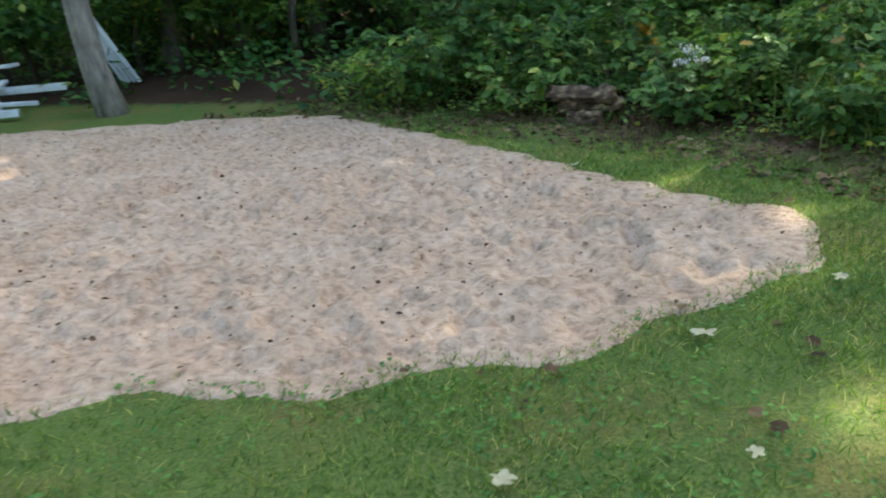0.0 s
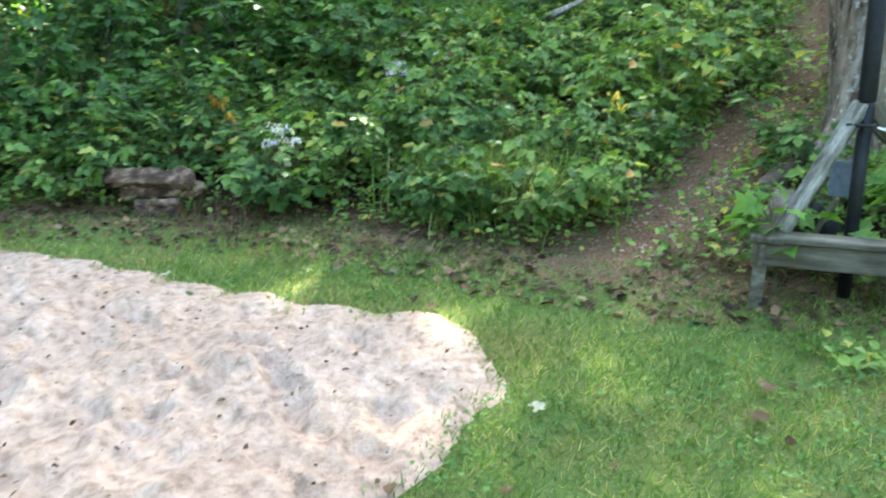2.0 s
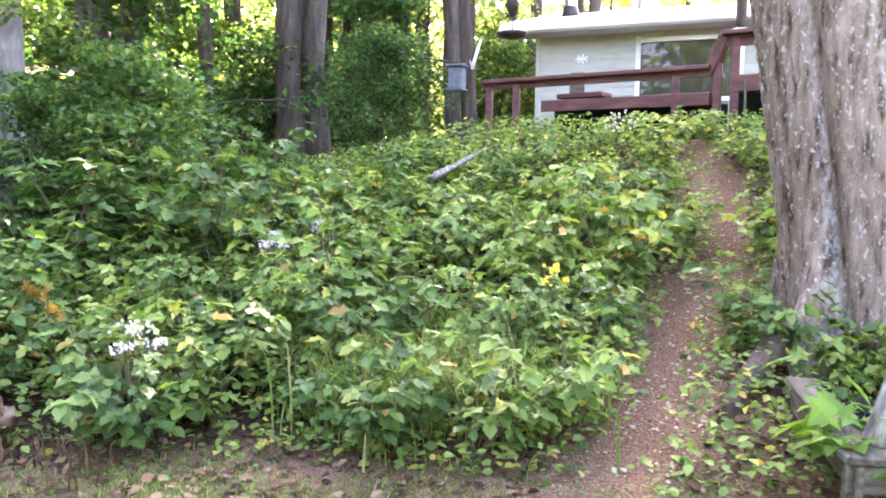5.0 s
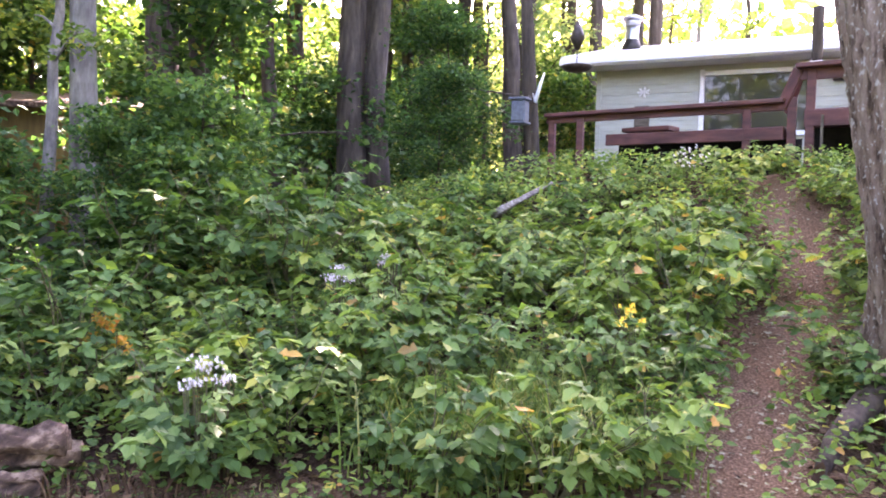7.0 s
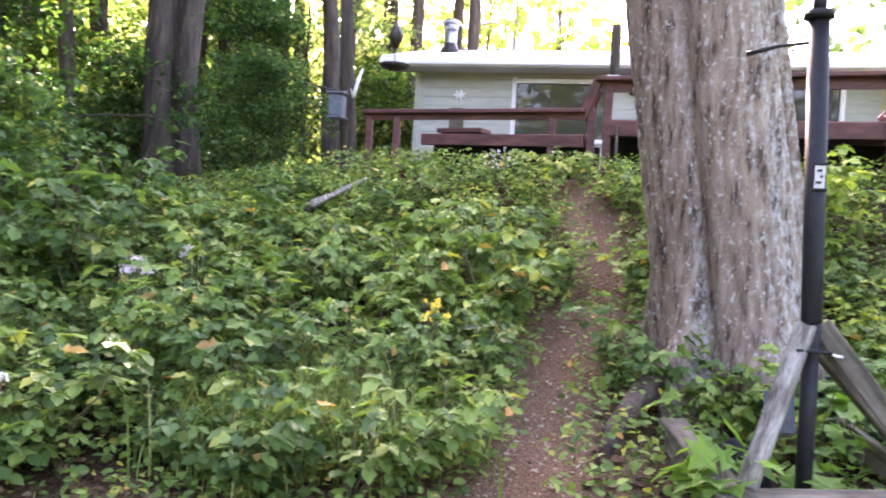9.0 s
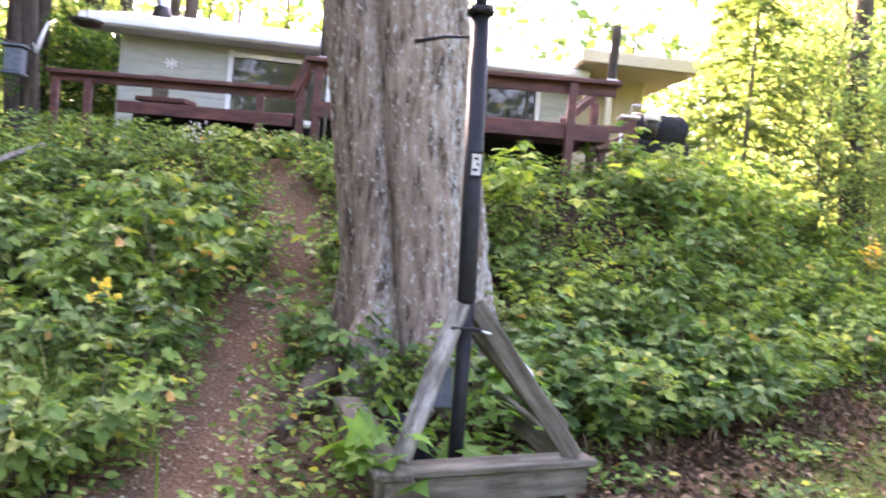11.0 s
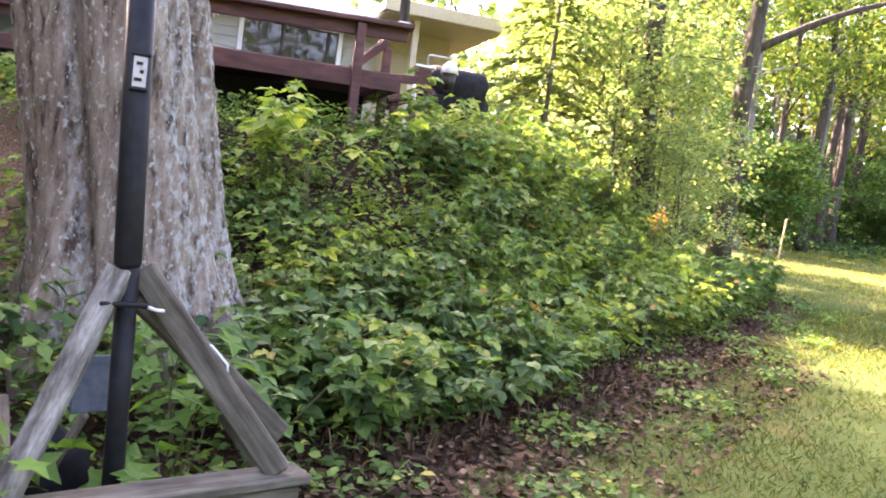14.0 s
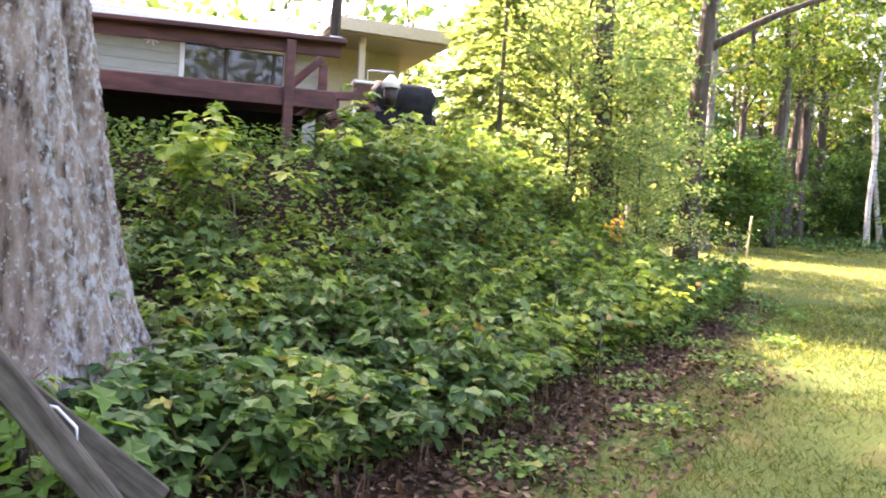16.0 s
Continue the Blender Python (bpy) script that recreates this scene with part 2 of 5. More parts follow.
M_BOARD = surface("bleached_boards", [(0.3, (0.36, 0.38, 0.41)), (0.7, (0.6, 0.62, 0.64))], 20, 0.7, 0.3, 1.5, (1, 0.15, 1), spread=0.15)

L_BRAMBLE = foliage("bramble_leaves", [(0, (0.052, 0.105, 0.036)), (0.4, (0.12, 0.212, 0.06)), (0.92, (0.22, 0.31, 0.09)), (0.975, (0.42, 0.4, 0.11)), (0.993, (0.55, 0.43, 0.11)), (1, (0.55, 0.25, 0.11))], vary=True)
L_BRIGHT = foliage("pale_green_leaves", [(0, (0.1, 0.175, 0.048)), (0.5, (0.2, 0.3, 0.072)), (0.93, (0.35, 0.39, 0.088)), (1, (0.45, 0.43, 0.1))], 0.45, vary=True)
L_BROAD = foliage("broad_green_leaves", [(0, (0.045, 0.1, 0.036)), (0.6, (0.105, 0.195, 0.06)), (0.92, (0.2, 0.29, 0.08)), (0.97, (0.4, 0.38, 0.1)), (1, (0.42, 0.3, 0.1))], 0.35, vary=True)
L_DEEP = foliage("deep_green_leaves", [(0, (0.027, 0.07, 0.024)), (0.6, (0.066, 0.148, 0.045)), (0.95, (0.14, 0.235, 0.058)), (1, (0.38, 0.31, 0.075))], vary=True)
L_GOLD = foliage("turning_leaves", [(0, (0.25, 0.22, 0.03)), (0.5, (0.5, 0.27, 0.03)), (1, (0.5, 0.16, 0.03))])
L_CROWN = foliage("maple_crown_leaves", [(0, (0.049, 0.095, 0.026)), (0.6, (0.124, 0.195, 0.045)), (0.95, (0.250, 0.290, 0.059)), (1, (0.532, 0.378, 0.075))], 0.4)
# Brighter and yellower than the crown leaves: sunlight through them put into the colour.
L_SUNNY = foliage("sunlit_yellow_green_leaves", [(0, (0.08, 0.14, 0.065)), (0.5, (0.2, 0.285, 0.125)), (1, (0.47, 0.46, 0.21))], 0.52)
L_NEEDLE = foliage("conifer_needles", [(0, (0.085, 0.145, 0.06)), (1, (0.26, 0.3, 0.115))], 0.35)
# Leaves of the far woods beyond the lawn, with shade put into the colour.
L_SHADEWOOD = foliage("shaded_wood_leaves", [(0, (0.03, 0.06, 0.026)), (0.8, (0.08, 0.13, 0.045)), (1, (0.16, 0.2, 0.06))], 0.2)
L_GRASS = foliage("grass_blades", [(0, (0.046, 0.1, 0.02)), (0.5, (0.115, 0.195, 0.04)), (0.8, (0.22, 0.265, 0.075)), (1, (0.4, 0.35, 0.16))], 0.35, 0.6)
L_SEEDLING = foliage("seedling_leaves", [(0, (0.075, 0.165, 0.03)), (1, (0.165, 0.3, 0.06))], 0.45)
L_CLOVER = foliage("clover_leaves", [(0, (0.036, 0.105, 0.026)), (1, (0.1, 0.21, 0.05))], 0.3)
# Near lawn's shade and far lawn's sunlight are put into these two blade colours.
L_DRYSHADEGRASS = foliage("dry_shaded_grass_blades", [(0, (0.036, 0.064, 0.011)), (0.6, (0.088, 0.118, 0.022)), (1, (0.2, 0.18, 0.05))], 0.35, 0.6)
L_SUNLITGRASS = foliage("sunlit_grass_blades", [(0, (0.1, 0.12, 0.02)), (0.6, (0.24, 0.24, 0.045)), (1, (0.42, 0.36, 0.1))], 0.35, 0.6)
L_LITTER = foliage("dead_leaves", [(0, (0.024, 0.013, 0.009)), (0.5, (0.078, 0.041, 0.024)), (0.85, (0.16, 0.092, 0.055)), (1, (0.26, 0.18, 0.12))], 0.1, 0.8)


# ---------------------------------------------------------------- mesh helpers
def mesh_of(name, verts, faces, material, smooth=False):
    """A mesh from an array of corners and an array of faces of one size."""
    verts, faces = np.asarray(verts, dtype=np.float32), np.asarray(faces, dtype=np.int32)
    me = bpy.data.meshes.new(name)
    k = faces.shape[1]
    me.vertices.add(len(verts))
    me.vertices.foreach_set("co", verts.ravel())
    me.loops.add(faces.size)
    me.loops.foreach_set("vertex_index", faces.ravel())
    me.polygons.add(len(faces))
    me.polygons.foreach_set("loop_start", np.arange(0, faces.size, k, dtype=np.int32))
    me.polygons.foreach_set("use_smooth", np.full(len(faces), smooth))
    me.update(calc_edges=True)
    me.validate()
    me.materials.append(material)
    return me


def thing(name, label, category, at=None, group="", kind=""):
    e = new(name)
    e.empty_display_size = 0.1
    if at is not None:
        e.matrix_world = at
    return tagged(e, label, category, group, kind)


def part_mesh(name, me, parent, label=""):
    ob = new(name, me)
    ob.parent = parent
    return tagged(ob, label)


def part(name, bm, material, parent, label=""):
    """Links a bmesh, or a bmesh and its pose, as one mesh under a thing."""
    bm, at = bm if isinstance(bm, tuple) else (bm, None)
    me = bpy.data.meshes.new(name)
    bm.to_mesh(me)
    bm.free()
    me.materials.append(material)
    ob = part_mesh(name, me, parent, label)
    if at is not None:
        ob.matrix_local = at
    return ob


def box_bm(size, at=None, bevel=0.006, bm=None):
    """A bevelled box, its middle at the pose."""
    out = bm or bmesh.new()
    b = bmesh.new()
    bmesh.ops.create_cube(b, size=1.0, matrix=Matrix.Diagonal((*size, 1)))
    if bevel:
        bmesh.ops.bevel(b, geom=b.edges[:], offset=min(bevel, min(size) * 0.3), segments=1, affect="EDGES")
    if at is not None:
        bmesh.ops.transform(b, matrix=at, verts=b.verts)
    me = bpy.data.meshes.new("tmp")
    b.to_mesh(me)
    b.free()
    out.from_mesh(me)
    bpy.data.meshes.remove(me)
    return out


def beam_bm(a, b, w, h, bevel=0.006, twist=0.0):
    """A board from a to b, w wide across and h high."""
    a, b = Vector(a), Vector(b)
    d = b - a
    m = d.to_track_quat("Y", "Z").to_matrix().to_4x4()
    return box_bm((w, d.length, h), None, bevel), Matrix.Translation((a + b) / 2) @ m @ pose(0, 0, 0, 0, twist, 0)


def tube(points, radii, sides=8, ridges=0.0, seed=0, cap=True):
    """Corners and quads of a tube along points, with an uneven outline."""
    rng = np.random.default_rng(seed)
    pts = np.asarray(points, float)
    tang = np.gradient(pts, axis=0)
    tang /= np.linalg.norm(tang, axis=1, keepdims=True) + 1e-9
    ref = np.where(np.abs(tang[:, 2:3]) > 0.9, [[1.0, 0, 0]], [[0, 0, 1.0]])
    u = np.cross(ref, tang)
    u /= np.linalg.norm(u, axis=1, keepdims=True)
    v = np.cross(tang, u)
    th = np.linspace(0, 2 * np.pi, sides, endpoint=False)
    r = np.asarray(radii, float)[:, None] * (1 + ridges * rng.normal(size=(len(pts), sides)) * 0.5 + ridges * rng.normal(size=(1, sides)))
    V = pts[:, None, :] + (np.cos(th)[None, :, None] * u[:, None, :] + np.sin(th)[None, :, None] * v[:, None, :]) * r[:, :, None]
    i, j = np.meshgrid(np.arange(len(pts) - 1), np.arange(sides), indexing="ij")
    a, b = i * sides + j, i * sides + (j + 1) % sides
    F = np.stack([a, b, b + sides, a + sides], -1).reshape(-1, 4)
    V = V.reshape(-1, 3)
    if cap:
        n = len(V)
        V = np.vstack([V, pts[:1], pts[-1:]])
        last = (len(pts) - 1) * sides
        caps = [((k + 1) % sides, k, n) for k in range(sides)] + [(last + k, last + (k + 1) % sides, n + 1) for k in range(sides)]
        return V, F, caps
    return V, F, []


def tube_mesh(name, points, radii, material, sides=8, ridges=0.0, seed=0):
    V, F, caps = tube(points, radii, sides, ridges, seed)
    me = bpy.data.meshes.new(name)
    me.from_pydata([tuple(p) for p in V], [], [tuple(int(k) for k in q) for q in F] + [tuple(c) for c in caps])
    me.polygons.foreach_set("use_smooth", [True] * len(me.polygons))
    me.materials.append(material)
    return me


LEAF7 = (np.array([(0, 0, 0), (0.3, 0.34, 0.07), (0.68, 0.27, 0.05), (1, 0, -0.1), (0.68, -0.27, 0.05), (0.3, -0.34, 0.07), (0.5, 0, -0.02)]),
         np.array([(0, 6, 1), (1, 6, 2), (2, 6, 3), (3, 6, 4), (4, 6, 5), (5, 6, 0)]))
LOBED = (np.array([(0, 0, 0), (0.2, 0.5, 0.06), (0.4, 0.2, 0.05), (0.66, 0.3, 0.02), (1, 0, -0.14), (0.66, -0.3, 0.02), (0.4, -0.2, 0.05), (0.2, -0.5, 0.06), (0.42, 0, -0.02)]),
         np.array([(k, 8, (k + 1) % 8) for k in range(8)]))
MAPLE = (np.array([(0, 0, 0), (-0.02, 0.4, 0.03), (0.26, 0.3, 0.04), (0.42, 0.62, 0.0), (0.58, 0.24, 0.03), (1, 0, -0.12), (0.58, -0.24, 0.03), (0.42, -0.62, 0.0), (0.26, -0.3, 0.04), (-0.02, -0.4, 0.03), (0.36, 0, -0.03)]),
         np.array([(k, 10, (k + 1) % 10) for k in range(10)]))
LEAF4 = (np.array([(0, 0, 0), (0.45, 0.34, 0.08), (1, 0, -0.05), (0.45, -0.34, 0.08)]), np.array([(0, 2, 1), (0, 3, 2)]))
BLADE = (np.array([(0, 0.5, 0), (0, -0.5, 0), (0.55, 0.35, 0.06), (0.55, -0.35, 0.06), (1, 0, -0.06)]), np.array([(0, 1, 3), (0, 3, 2), (2, 3, 4)]))


def leaves(pos, tip, up, length, width, shape=LEAF7):
    """Corners and triangles of many leaves: where each starts, which way it points and faces, its length and width."""
    T, F = shape
    tip = tip / (np.linalg.norm(tip, axis=1, keepdims=True) + 1e-9)
    side = np.cross(up, tip)
    side /= np.linalg.norm(side, axis=1, keepdims=True) + 1e-9
    nrm = np.cross(tip, side)
    L, W = np.asarray(length)[:, None, None], np.asarray(width)[:, None, None]
    V = pos[:, None, :] + tip[:, None, :] * T[None, :, 0:1] * L + side[:, None, :] * T[None, :, 1:2] * W + nrm[:, None, :] * T[None, :, 2:3] * L
    Fs = F[None] + (np.arange(len(pos)) * len(T))[:, None, None]
    return V.reshape(-1, 3), Fs.reshape(-1, 3)


def join(chunks):
    V, F, n = [], [], 0
    for v, f in chunks:
        V.append(v)
        F.append(f + n)
        n += len(v)
    return np.vstack(V), np.vstack(F)


def unit(v):
    return v / (np.linalg.norm(v, axis=-1, keepdims=True) + 1e-9)


# ---------------------------------------------------------------- the lie of the land
FOOT_Y = [-30, -14, -9, -5, -3.2, -1.6, -0.4, 0.6, 1.3, 2.5, 3.3, 5, 6.3, 8, 9.5, 11, 14, 25, 60]
FOOT_X = [34, 19, 14, 10.4, 9.2, 8.0, 7.0, 6.2, 5.7, 5.0, 4.8, 4.5, 3.9, 2.8, 1.6, 0, -3, -8, -20]
FOOT_W = [6, 4, 4, 3.6, 3.3, 3.2, 3.4, 4.1, 4.7, 5.4, 5.6, 6.0, 7, 9, 11, 14, 20, 30, 40]
FOOT_H = [0.3, 1.0, 1.5, 1.8, 1.95, 2.0, 2.0, 2.0, 2.0, 2.0, 2.0, 2.0, 2.0, 1.9, 1.7, 1.4, 1.0, 0.6, 0.4]
PATH_X = [4.6, 5.4, 6.3, 7.1, 8.1, 8.7, 9.25, 9.8, 11]
PATH_Y = [3.3, 3.14, 3.16, 3.2, 2.91, 2.87, 3.13, 3.4, 3.9]


def ground_z(x, y):
    """Height of the yard, the bank and the terrace under the house."""
    x, y = np.asarray(x, float), np.asarray(y, float)
    lawn = np.minimum(0.045 * np.maximum(0, 0.8 * (x - 5) - 0.6 * (y + 1)), 1.6)
    u = np.clip((x - np.interp(y, FOOT_Y, FOOT_X)) / np.interp(y, FOOT_Y, FOOT_W), 0, 1)
    hill = np.interp(y, FOOT_Y, FOOT_H) * np.interp(u, [0, 0.3, 0.6, 0.85, 1], [0, 0.16, 0.44, 0.82, 1])
    return np.maximum(lawn, hill) + (0.01 * np.sin(3.1 * x + 1.7 * y) + 0.01 * np.sin(2.3 * y - 1.1 * x)) * np.clip(np.maximum(2 * x - 7.2, 4.6 - 2 * y), 0, 1)


def gz(x, y):
    return float(ground_z(x, y))


def beyond_foot(x, y):
    """Metres past the foot of the bank (negative on the lawn)."""
    return np.asarray(x, float) - np.interp(y, FOOT_Y, FOOT_X)


def off_path(x, y):
    return np.where((np.asarray(x) > 4.4) & (np.asarray(x) < 11), np.abs(np.asarray(y) - np.interp(x, PATH_X, PATH_Y)), 9.0)


SAND = [(-9, 4.2), (-3, 3.7), (-0.8, 3.25), (-0.18, 3.03), (0.2, 2.9), (0.61, 2.78), (1.04, 2.67), (1.62, 2.6), (1.75, 2.74), (2.32, 2.72), (2.81, 2.79),
        (3.02, 3.04), (3.25, 3.3), (2.92, 4.1), (2.72, 5.1), (2.5, 6.05), (2.15, 7.4), (1.81, 8.6), (1.3, 9.3), (-0.83, 10.25), (-1.8, 10.7), (-9, 12.5)]


def in_sand(x, y):
    """Inside the sand's outline; its far end keeps to the same line."""
    x, y = np.asarray(x, float), np.asarray(y, float)
    wob = 0.06 * np.sin(7 * x + 2 * y) + 0.045 * np.sin(13 * y - 5 * x) + 0.03 * np.sin(31 * x + 17 * y)
    px, py = x + wob, y + wob * 0.8
    hit = np.zeros(x.shape, bool)
    for (x0, y0), (x1, y1) in zip(SAND, SAND[1:] + SAND[:1]):
        cross = (y0 > py) != (y1 > py)
        hit ^= cross & (px < (x1 - x0) * (py - y0) / (y1 - y0 + 1e-9) + x0)
    return hit


def axis(near0, near1, step, mid, wide, far=600):
    a = list(np.arange(near0, near1, step))
    s, v = step, near1
    while v < far:
        a.append(v)
        s = wide if v < mid else s * 1.35
        v += s
    s, v, b = step, near0, []
    while v > -far:
        s = wide if v > -mid else s * 1.35
        v -= s
        b.append(v)
    return np.array(b[::-1] + a)


def build_ground():
    gx, gy = axis(-2.5, 11.5, 0.11, 36, 0.35), axis(-5, 8, 0.12, 36, 0.35)
    X, Y = np.meshgrid(gx, gy, indexing="ij")
    Z = ground_z(X, Y)
    op = off_path(X, Y)
    Z = Z - 0.05 * np.exp(-(op / 0.22) ** 2) * (X > 4.9)
    deep = in_sand(X + 0.08, Y) & in_sand(X - 0.08, Y) & in_sand(X, Y + 0.08) & in_sand(X, Y - 0.08)
    Z = np.where(deep, Z - 0.14, Z)
    n = len(gy)
    i, j = np.meshgrid(np.arange(len(gx) - 1), np.arange(n - 1), indexing="ij")
    a = (i * n + j).ravel()
    me = mesh_of("ground", np.stack([X, Y, Z], -1).reshape(-1, 3), np.stack([a, a + n, a + n + 1, a + 1], -1), M_GROUND, True)
    bare = np.exp(-(op / (0.185 + 0.03 * np.sin(5 * X) + 0.02 * np.sin(13 * X + 1))) ** 4) * np.clip((X - 4.6) / 0.6, 0, 1)
    d = beyond_foot(X, Y)
    bare = np.maximum(bare, np.clip(1.0 + d * 0.9, 0, 0.9) * (Y < 1.6) * np.clip((Y + 9) / 2.5, 0, 1))
    bare = np.maximum(bare, np.clip(d * 0.8, 0, 0.8) * np.clip((Y + 9.5) / 2, 0, 1))
    bare = np.maximum(bare, np.clip(0.75 + d * 0.6, 0, 0.75) * (Y > 1.6) * (Y < 7.5))
    at = me.attributes.new("bare", "FLOAT", "POINT")
    at.data.foreach_set("value", bare.astype(np.float32).ravel())
    # mask of the shade-darkened soil: right bank, and bank soil off the path
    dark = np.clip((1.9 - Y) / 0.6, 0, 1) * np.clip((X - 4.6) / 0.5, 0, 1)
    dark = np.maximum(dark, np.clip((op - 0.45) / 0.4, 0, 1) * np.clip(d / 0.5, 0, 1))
    at = me.attributes.new("shaded_humus", "FLOAT", "POINT")
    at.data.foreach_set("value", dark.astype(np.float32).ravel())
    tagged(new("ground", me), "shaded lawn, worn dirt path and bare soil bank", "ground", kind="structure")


def build_sand():
    st = 0.025
    gx, gy = np.arange(-9, 4.4, st), np.arange(2.3, 12.6, st)
    X, Y = np.meshgrid(gx, gy, indexing="ij")
    inside = in_sand(X, Y)
    core = inside.astype(float)
    for _ in range(24):
        core = (core + np.roll(core, 1, 0) + np.roll(core, -1, 0) + np.roll(core, 1, 1) + np.roll(core, -1, 1)) / 5
    core[-15:, :] = 0
    rng = np.random.default_rng(5)
    Z = np.zeros_like(X)
    for k in range(40):
        a, w = rng.uniform(0, 2 * np.pi), rng.uniform(14, 60)
        Z += 0.004 / (w / 12) ** 0.6 * np.sin(w * (X * np.cos(a) + Y * np.sin(a)) + rng.uniform(0, 6.3) + 1.6 * np.sin(2.1 * X + 1.3 * Y + k))
    for _ in range(1500):
        cx, cy, a = rng.uniform(-7, 3.2), rng.uniform(2.5, 11), rng.uniform(0, 3.14)
        i0, j0 = int((cx + 9) / st), int((cy - 2.3) / st)
        sl = (slice(max(0, i0 - 13), i0 + 14), slice(max(0, j0 - 13), j0 + 14))
        dx, dy = X[sl] - cx, Y[sl] - cy
        k = rng.uniform(0.7, 1.15)
        p, q = (dx * np.cos(a) + dy * np.sin(a)) / k, (-dx * np.sin(a) + dy * np.cos(a)) / k
        rr = (p / 0.14) ** 2 + (q / 0.065) ** 2
        Z[sl] += rng.uniform(0.4, 1.0) * (-0.024 * np.exp(-rr ** 3) + 0.014 * np.exp(-(rr - 2.3) ** 2) * (0.4 + 0.6 * (p > 0)))
    for _ in range(6500):
        cx, cy, rad = rng.uniform(-7, 3.2), rng.uniform(2.5, 11), rng.uniform(0.025, 0.08)
        i0, j0 = int((cx + 9) / st), int((cy - 2.3) / st)
        sl = (slice(max(0, i0 - 7), i0 + 8), slice(max(0, j0 - 7), j0 + 8))
        Z[sl] += rng.choice([-0.02, 0.014]) * np.exp(-(((X[sl] - cx) ** 2 + (Y[sl] - cy) ** 2) / rad ** 2) ** 1.4)
    body = np.clip((core - 0.55) * 2.3, 0, 1)
    Z = ground_z(X, Y) + (Z - 0.004) * body + 0.014 * np.minimum(1, 3 * core) - 0.02 * (core < 0.12)
    n = len(gy)
    i, j = np.meshgrid(np.arange(len(gx) - 1), np.arange(n - 1), indexing="ij")
    keep = core[:-1, :-1] > 0.06
    a = (i * n + j)[keep]
    me = mesh_of("sand_patch", np.stack([X, Y, Z], -1).reshape(-1, 3), np.stack([a, a + n, a + n + 1, a + 1], -1), M_SAND, True)
    bm = bmesh.new()
    bm.from_mesh(me)
    bmesh.ops.delete(bm, geom=[v for v in bm.verts if not v.link_faces], context="VERTS")
    bm.to_mesh(me)
    bm.free()
    tagged(new("sand_patch", me), "pinkish beige trampled sand full of footprints beside the lawn", "sand", kind="structure")


build_ground()
build_sand()


# ---------------------------------------------------------------- the house on the terrace
WX = 18.0


